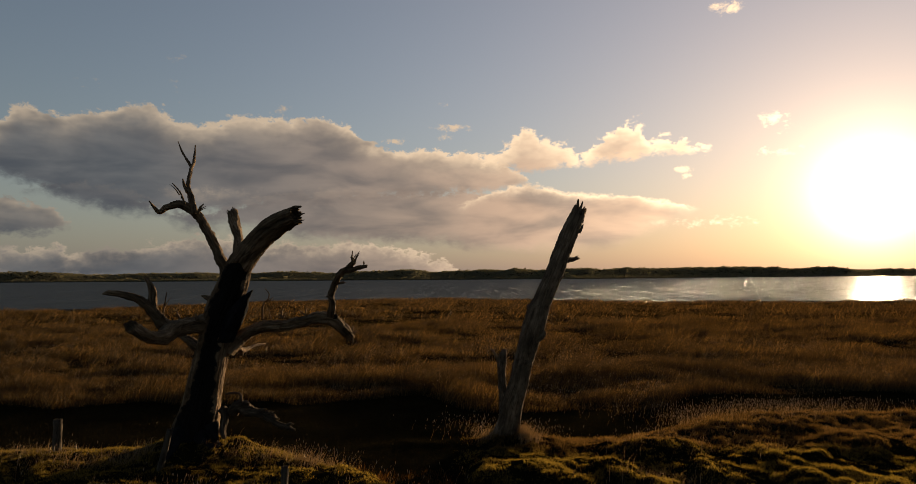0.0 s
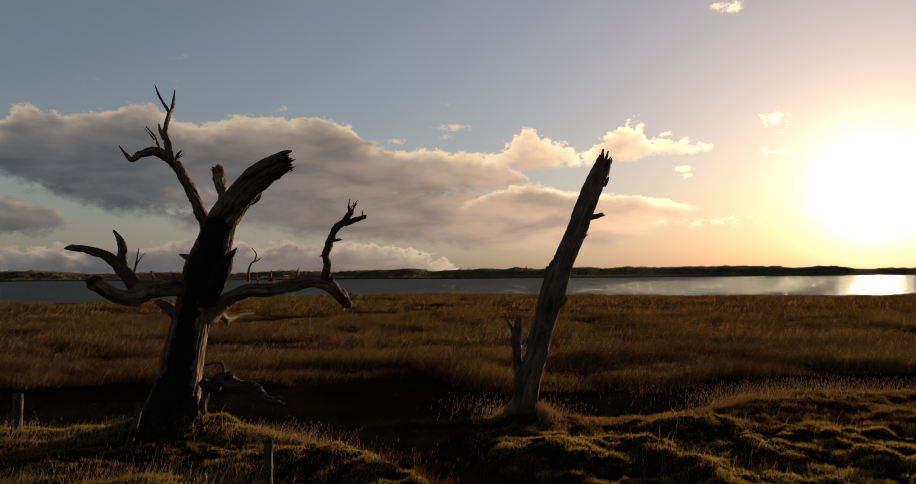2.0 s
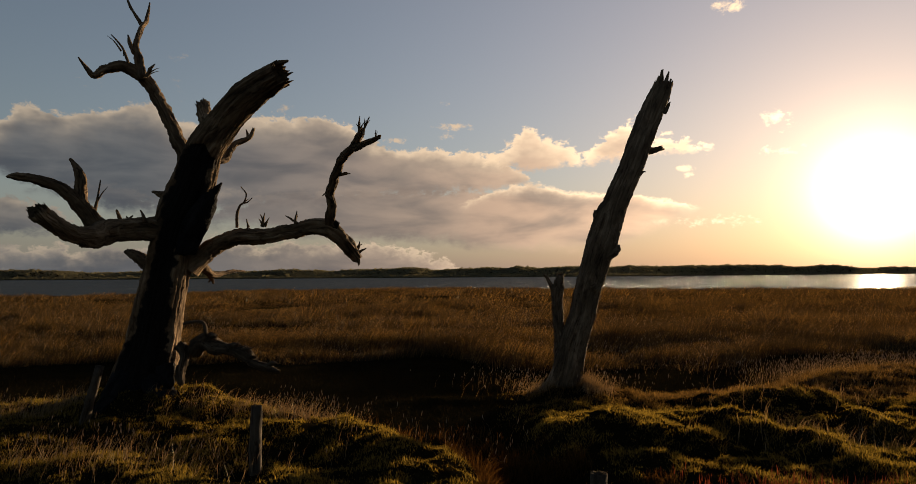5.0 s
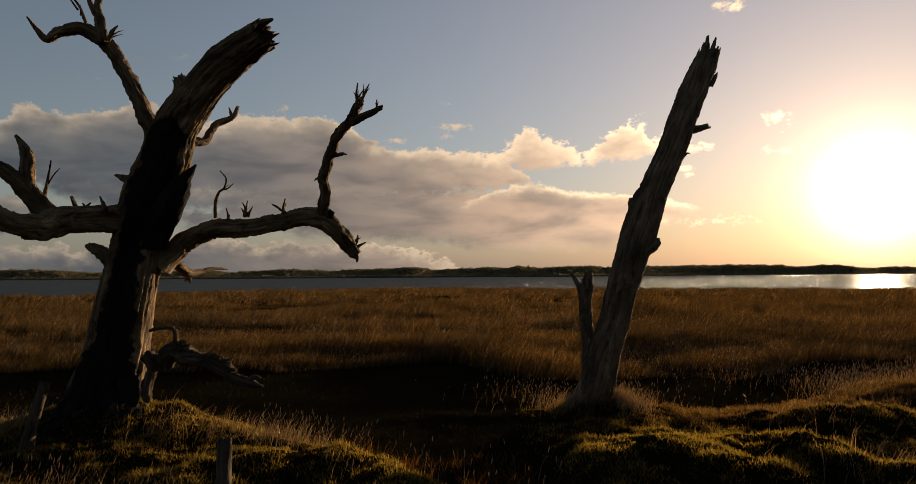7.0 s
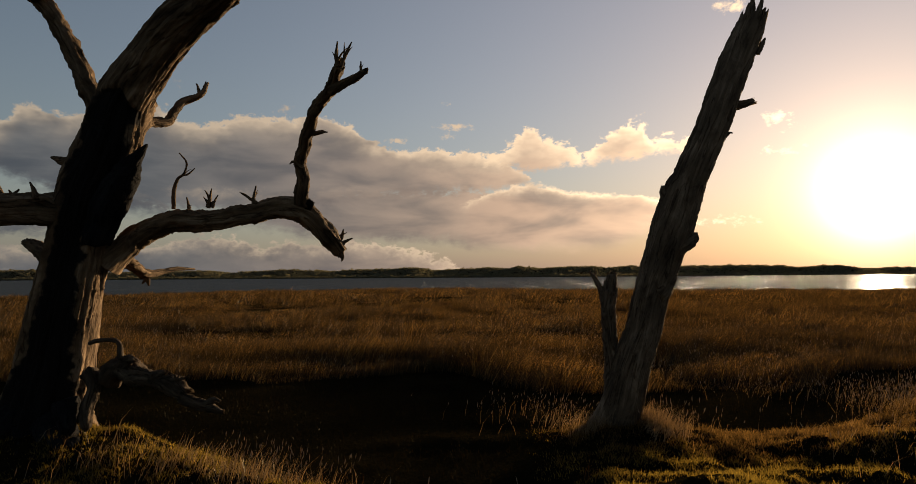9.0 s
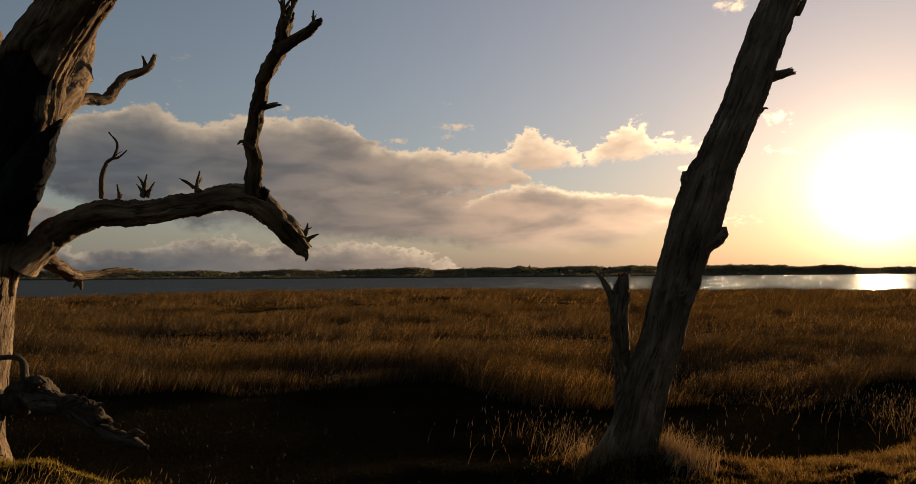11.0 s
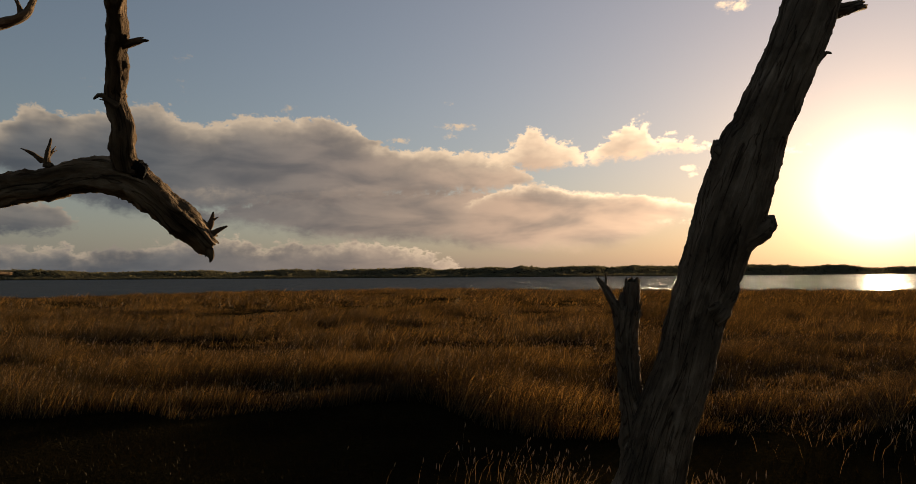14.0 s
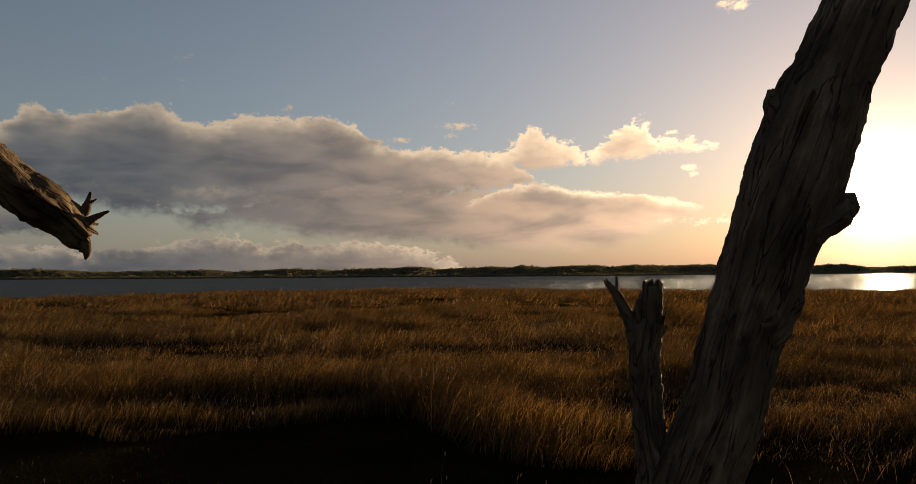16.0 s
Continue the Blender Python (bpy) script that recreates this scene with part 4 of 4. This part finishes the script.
    ('limb', [(-5.57,13.2,2.44,0.125), (-5.86,13.33,2.56,0.099), (-6.11,13.47,2.69,0.082), (-6.35,13.6,2.77,0.046)], 0.04, ''),
    ('stub', [(-5.27,12.9,3.57,0.06), (-5.43,12.9,3.64,0.052), (-5.58,12.9,3.69,0.017)], 0, ''),
    ('root', [(-5.12, 12.95, 1.25, 0.08), (-5.0, 12.85, 1.08, 0.06), (-5.02, 12.75, 0.9, 0.06), (-4.97, 12.68, 0.72, 0.045)], 0.0, ''),
    ('root', [(-5.25, 12.8, 0.98, 0.12), (-5.2, 12.7, 0.84, 0.09), (-5.1, 12.6, 0.7, 0.06)], 0.0, 'black root at the foot of the trunk, in the burnt wood colour'),
    ('burnt_shell', [(-5.06, 12.92, 2.7, 0.12), (-4.87, 12.88, 3.15, 0.17), (-4.70, 12.84, 3.46, 0.14), (-4.57, 12.82, 3.66, 0.06), (-4.44, 12.80, 3.80, 0.014)], 0, 'burnt black broken shell of the trunk'),
    ('splinter', [(-3.62, 12.42, 5.44, 0.060), (-3.42, 12.34, 5.52, 0.045), (-3.26, 12.27, 5.55, 0.015)], 0, ''),
    # the hole's inner shade is a solid stub in the black wood
    ('knot_hole', [(-2.92, 13.54, 3.12, 0.08), (-2.82, 13.48, 3.21, 0.064), (-2.78, 13.45, 3.25, 0.056)], 0.02, 'knot hole, shade of its inside coloured burnt black'),
    ('root', [(-4.92, 13.0, 1.18, 0.108), (-4.7, 12.85, 1.36, 0.115), (-4.49, 12.72, 1.29, 0.105), (-4.24, 12.63, 1.25, 0.08), (-4.0, 12.56, 1.19, 0.092), (-3.83, 12.5, 1.1, 0.07)], 0.06, 'grey root arching out of the turf'),
    ('> twig', [(-4.92, 12.62, 1.62, 0.02), (-4.81, 12.62, 1.65, 0.02), (-4.69, 12.62, 1.66, 0.02), (-4.6, 12.62, 1.62, 0.025), (-4.57, 12.62, 1.46, 0.033)], 0, 'dry root end'),
    ('> twig', [(-3.86, 12.5, 1.08, 0.057), (-3.68, 12.47, 1.01, 0.057), (-3.52, 12.45, 0.97, 0.048), (-3.4, 12.42, 0.94, 0.024)], 0.03, 'dry root end'),
    ('> twig', [(-4.62, 12.72, 1.36, 0.07), (-4.52, 12.66, 1.44, 0.05), (-4.42, 12.62, 1.43, 0.02)], 0.03, 'dry root end'),
    ('> twig', [(-4.22, 12.6, 1.24, 0.07), (-4.12, 12.55, 1.31, 0.04), (-4.05, 12.53, 1.33, 0.02)], 0.05, 'dry root end'),
    ('> twig', [(-3.60, 12.46, 0.99, 0.04), (-3.50, 12.44, 1.06, 0.025), (-3.42, 12.42, 1.05, 0.01)], 0.02, 'dry root end'),
    ('> twig', [(-3.98, 12.5, 1.25, 0.02), (-3.86, 12.5, 1.26, 0.012), (-3.78, 12.5, 1.3, 0.006)], 0, 'dry root end'),
    ('root', [(-6.02, 13.1, 0.71, 0.233), (-6.02, 12.6, 0.47, 0.131), (-6.06, 12.3, 0.26, 0.059)], 0, 'black root at the foot of the trunk, in the burnt wood colour'),
    ('root', [(-5.71, 13.1, 0.71, 0.21), (-5.11, 12.6, 0.46, 0.131), (-4.72, 12.3, 0.26, 0.059)], 0, 'black root at the foot of the trunk, in the burnt wood colour'),
    ('root', [(-5.86, 13.1, 0.59, 0.233), (-5.61, 12.6, 0.35, 0.149), (-5.47, 12.3, 0.15, 0.068)], 0, 'black root at the foot of the trunk, in the burnt wood colour'),
]
grow(dead_tree, TREE_AT, TREE_LIMBS, MAT_TREE)

POLE_AT = np.array((1.15, 14.3, 0.4))
dead_trunk = thing('leaning_snag', POLE_AT, 'leaning bare grey dead trunk snapped off at the top', 'dead tree')
part('trunk', limb_mesh('trunk', [(1.04, 14.4, 0.11, 0.38), (1.08, 14.31, 0.33, 0.31), (1.14, 14.2, 0.61, 0.262), (1.24, 14.08, 1.15, 0.228), (1.37, 13.98, 1.6, 0.212), (1.46, 13.9, 2.04, 0.208), (1.58, 13.83, 2.48, 0.222), (1.70, 13.76, 2.91, 0.252), (1.82, 13.7, 3.3, 0.23), (1.90, 13.67, 3.5, 0.197), (2.00, 13.63, 3.75, 0.194), (2.19, 13.61, 4.17, 0.188), (2.36, 13.64, 4.61, 0.188), (2.55, 13.66, 5.06, 0.182), (2.69, 13.68, 5.36, 0.172), (2.755, 13.7, 5.50, 0.155)], POLE_AT, MAT_POLE, 112, 0.03, 0.06, 6.0, 0.2, None, 0.05), MAT_POLE, dead_trunk)
POLE_LIMBS = [
    ('spur', [(2.46, 13.7, 4.41, 0.072), (2.58, 13.7, 4.44, 0.052), (2.69, 13.7, 4.465, 0.040)], 0.14, ''),
    ('splinter', [(2.60, 13.60, 5.40, 0.045), (2.645, 13.60, 5.56, 0.036), (2.68, 13.6, 5.70, 0.012)], 0, ''),
    ('splinter', [(2.68, 13.66, 5.45, 0.050), (2.735, 13.66, 5.66, 0.038), (2.765, 13.66, 5.82, 0.016)], 0.02, ''),
    ('splinter', [(2.74, 13.58, 5.42, 0.045), (2.80, 13.58, 5.62, 0.034), (2.845, 13.58, 5.76, 0.014)], 0.02, ''),
    ('splinter', [(2.80, 13.64, 5.38, 0.045), (2.86, 13.64, 5.55, 0.032), (2.90, 13.64, 5.65, 0.012)], 0.02, ''),
    ('splinter', [(2.84, 13.72, 5.30, 0.040), (2.90, 13.72, 5.48, 0.026), (2.955, 13.72, 5.62, 0.010)], 0, ''),
    ('bark_flake', [(2.76, 13.6, 5.05, 0.03), (2.82, 13.58, 5.18, 0.024), (2.85, 13.57, 5.24, 0.008)], 0, ''),
    ('bark_flake', [(2.33, 13.6, 4.02, 0.025), (2.38, 13.58, 4.06, 0.014), (2.41, 13.57, 4.05, 0.006)], 0, ''),
    ('knot', [(1.70, 13.72, 2.62, 0.12), (1.86, 13.66, 2.73, 0.09), (1.935, 13.63, 2.79, 0.055)], 0, ''),
    ('knot', [(1.53, 13.80, 2.12, 0.13), (1.66, 13.76, 2.26, 0.08), (1.71, 13.74, 2.34, 0.035)], 0, ''),
    ('knot', [(1.72, 13.72, 3.10, 0.12), (1.61, 13.70, 3.32, 0.065), (1.585, 13.69, 3.42, 0.025)], 0.01, ''),
    ('side_stem', [(1.10, 14.2, 0.5, 0.15), (1.06, 14.2, 0.9, 0.11), (1.02, 14.2, 1.3, 0.085), (0.99, 14.2, 1.6, 0.080), (0.985, 14.2, 1.9, 0.088), (1.0, 14.2, 2.10, 0.10)], 0.07, 'thin broken stem'),
    ('> prong', [(1.02, 14.2, 2.06, 0.075), (1.035, 14.2, 2.2, 0.066), (1.045, 14.2, 2.33, 0.06)], 0.05, ''),
    ('> prong', [(0.95, 14.2, 2.05, 0.055), (0.87, 14.2, 2.17, 0.036), (0.82, 14.2, 2.28, 0.028), (0.755, 14.2, 2.36, 0.012)], 0.02, ''),
    ('> prong', [(0.80, 14.2, 2.28, 0.014), (0.82, 14.2, 2.33, 0.010), (0.82, 14.2, 2.40, 0.005)], 0, ''),
    ('> prong', [(0.95, 14.2, 2.1, 0.03), (0.945, 14.2, 2.17, 0.02), (0.95, 14.2, 2.24, 0.008)], 0.02, ''),
]
grow(dead_trunk, POLE_AT, POLE_LIMBS, MAT_POLE)

# ---- old fence posts ----


def fence_post(x, y, top, radius, lean_x, lean_y, label, seed):
    foot = float(land(np.array([x]), np.array([y]))[0]) - 0.25
    at = np.array((x, y, foot))
    up = top - foot
    pts = [(x + lean_x * s * up, y + lean_y * s * up, foot + s * up, radius * (1 - 0.06 * s)) for s in (0, 0.35, 0.7, 1.0)]
    post = thing("fence_post", at, label, "post", "old fence line")
    part("post", limb_mesh("post", pts, at, MAT_POST, 18, 0.08, 0.05, seed, 0.012, None, 0.05), MAT_POST, post)


fence_post(-8.80, 13.15, 1.00, 0.085, 0.0, 0.0, "short round grey timber fence post in grass", 1.0)
fence_post(-5.84, 11.62, 1.13, 0.055, 0.20, 0.1, "thin leaning grey timber fence post", 2.0)
fence_post(-2.87, 9.90, 0.965, 0.058, 0.01, 0.0, "upright weathered round timber fence post", 3.0)
fence_post(0.34, 8.00, 0.86, 0.060, 0.0, 0.0, "round sawn-topped timber fence post among red samphire", 4.0)

# ---- tufts, seed stalks and low plants ----


def around_spots(spots, per):
    """Places scattered round spots (x, y, spread x, spread y, share)."""
    xs_, ys_, who = [], [], []
    for k, (cx, cy, sx, sy, share) in enumerate(spots):
        m = int(per * share)
        xs_.append(cx + sx * rng.normal(0, 1, m))
        ys_.append(cy + sy * rng.normal(0, 1, m))
        who.append(np.full(m, k))
    return np.concatenate(xs_), np.concatenate(ys_), np.concatenate(who)


def straw_tufts():
    spots = [(-3.1, 12.3, 0.22, 0.15, 0.9), (-2.6, 12.5, 0.3, 0.2, 0.3), (-6.75, 12.5, 0.22, 0.2, 1.0), (-7.6, 12.2, 0.6, 0.25, 0.9), (-6.6, 10.1, 0.3, 0.2, 0.6),
             (-5.4, 10.1, 0.5, 0.3, 0.6), (-4.2, 10.0, 0.5, 0.3, 0.5), (1.44, 14.1, 0.09, 0.2, 1.8), (1.62, 13.8, 0.13, 0.16, 0.8), (0.70, 14.1, 0.13, 0.16, 0.8),
             (0.6, 15.2, 0.25, 0.2, 0.3), (-4.6, 12.5, 0.3, 0.2, 0.25), (-3.85, 12.55, 0.2, 0.12, 0.45), (-4.3, 12.2, 0.4, 0.2, 0.15), (-9.2, 12.8, 0.8, 0.4, 0.9), (-3.6, 12.9, 0.4, 0.2, 0.2), (4.0, 11.0, 0.7, 0.5, 0.5), (6.0, 14.0, 1.4, 0.8, 1.0), (8.2, 15.8, 1.4, 0.8, 1.2)]
    x, y, _ = around_spots(spots, 380)
    n = len(x)
    h = rng.uniform(0.08, 0.34, n) * rng.uniform(0.7, 1.2, n)
    blades("straw_tufts", x, y, h, 0.0055 * rng.uniform(0.6, 1.3, n), rng.uniform(0.3, 1.0, n), MAT_DRY, "dry straw-coloured grass tufts on the bank", "grass", heading=rng.normal(0.2, 1.1, n))


def seed_stalks(name, x, y, tall, label):
    """Thin stalks, each with a pale slender seed head."""
    n = len(x)
    h = tall * rng.uniform(0.6, 1.15, n)
    head = rng.normal(0.5, 1.2, n)
    lean = rng.uniform(0.2, 0.95, n)
    tip = blades(name, x, y, h, np.full(n, 0.004), lean, MAT_DRY, label, "grass", heading=head)
    # the heads: slender spindles along each stalk's end
    along = np.stack([np.cos(head) * 0.6 * lean, np.sin(head) * 0.6 * lean, np.ones(n)], -1)
    along /= np.linalg.norm(along, axis=1)[:, None]
    long = rng.uniform(0.035, 0.085, n)[:, None]
    w = 0.0065
    a, b = tip - along * 0.01, tip + along * long
    m = tip + along * long * 0.4
    ring = [m + np.array((w * math.cos(q), w * math.sin(q), 0)) for q in (0.3, 2.4, 4.5)]
    v = np.stack([a, *ring, b], 1).reshape(-1, 3)
    o = (np.arange(n) * 5)[:, None]
    tri = np.concatenate([o + [[0, 2, 1]], o + [[0, 3, 2]], o + [[0, 1, 3]], o + [[1, 2, 4]], o + [[2, 3, 4]], o + [[3, 1, 4]]], 0).astype(np.int32)
    tagged(new("seed_heads", mesh_from("seed_heads", v, tri, MAT_HEAD)), "pale feathery seed heads nodding on thin stalks", "grass", kind="stuff")


def marsh_stalks():
    x, y = scatter(16000, 16, 34, 0.86)
    keep = y > reed_edge(x) + 0.3
    x, y = x[keep], y[keep]
    near = fbm(x * 0.5, y * 0.7, 61, 2) > 0.50
    x, y = x[near], y[near]
    base = reed_height(x, y)
    seed_stalks("reed_stalks", x, y, base + 0.14, "pale stalks standing above the reeds")


def bank_stalks():
    spots = [(0.6, 15.3, 0.3, 0.3, 0.35), (-2.9, 12.4, 0.4, 0.2, 0.8), (7.6, 17.0, 1.5, 0.7, 6.0), (5.8, 15.8, 0.3, 0.3, 1.0), (9.8, 17.2, 1.5, 0.8, 4.0), (0.2, 15.8, 0.8, 0.5, 0.6),
             (2.0, 14.2, 0.3, 0.3, 0.4), (-5.2, 10.3, 0.7, 0.4, 0.7), (-3.5, 9.8, 0.6, 0.4, 0.5), (3.6, 12.9, 0.6, 0.3, 0.25), (-1.0, 10.8, 0.8, 0.5, 0.4), (-8.0, 12.0, 0.8, 0.5, 0.5)]
    x, y, _ = around_spots(spots, 110)
    seed_stalks("bank_stalks", x, y, 0.34, "thin grass stalks on the bank")


def samphire():
    x, y, _ = around_spots([(0.9, 8.35, 0.35, 0.22, 1.0), (1.4, 8.6, 0.4, 0.25, 1.0), (2.0, 8.3, 0.5, 0.3, 0.8), (0.2, 8.6, 0.3, 0.25, 0.5), (2.6, 9.0, 0.5, 0.25, 0.4), (1.7, 9.1, 0.6, 0.25, 0.6), (0.6, 7.8, 0.5, 0.3, 0.8), (1.6, 7.7, 0.6, 0.3, 0.8)], 1500)
    n = len(x)
    blades("samphire", x, y, rng.uniform(0.05, 0.17, n), 0.008 * rng.uniform(0.7, 1.3, n), rng.uniform(0.0, 0.3, n), MAT_RED, "rusty red samphire stems in wet ground", "samphire", heading=rng.uniform(0, 6.28, n), bend=2.0)


straw_tufts()
marsh_stalks()
bank_stalks()
samphire()
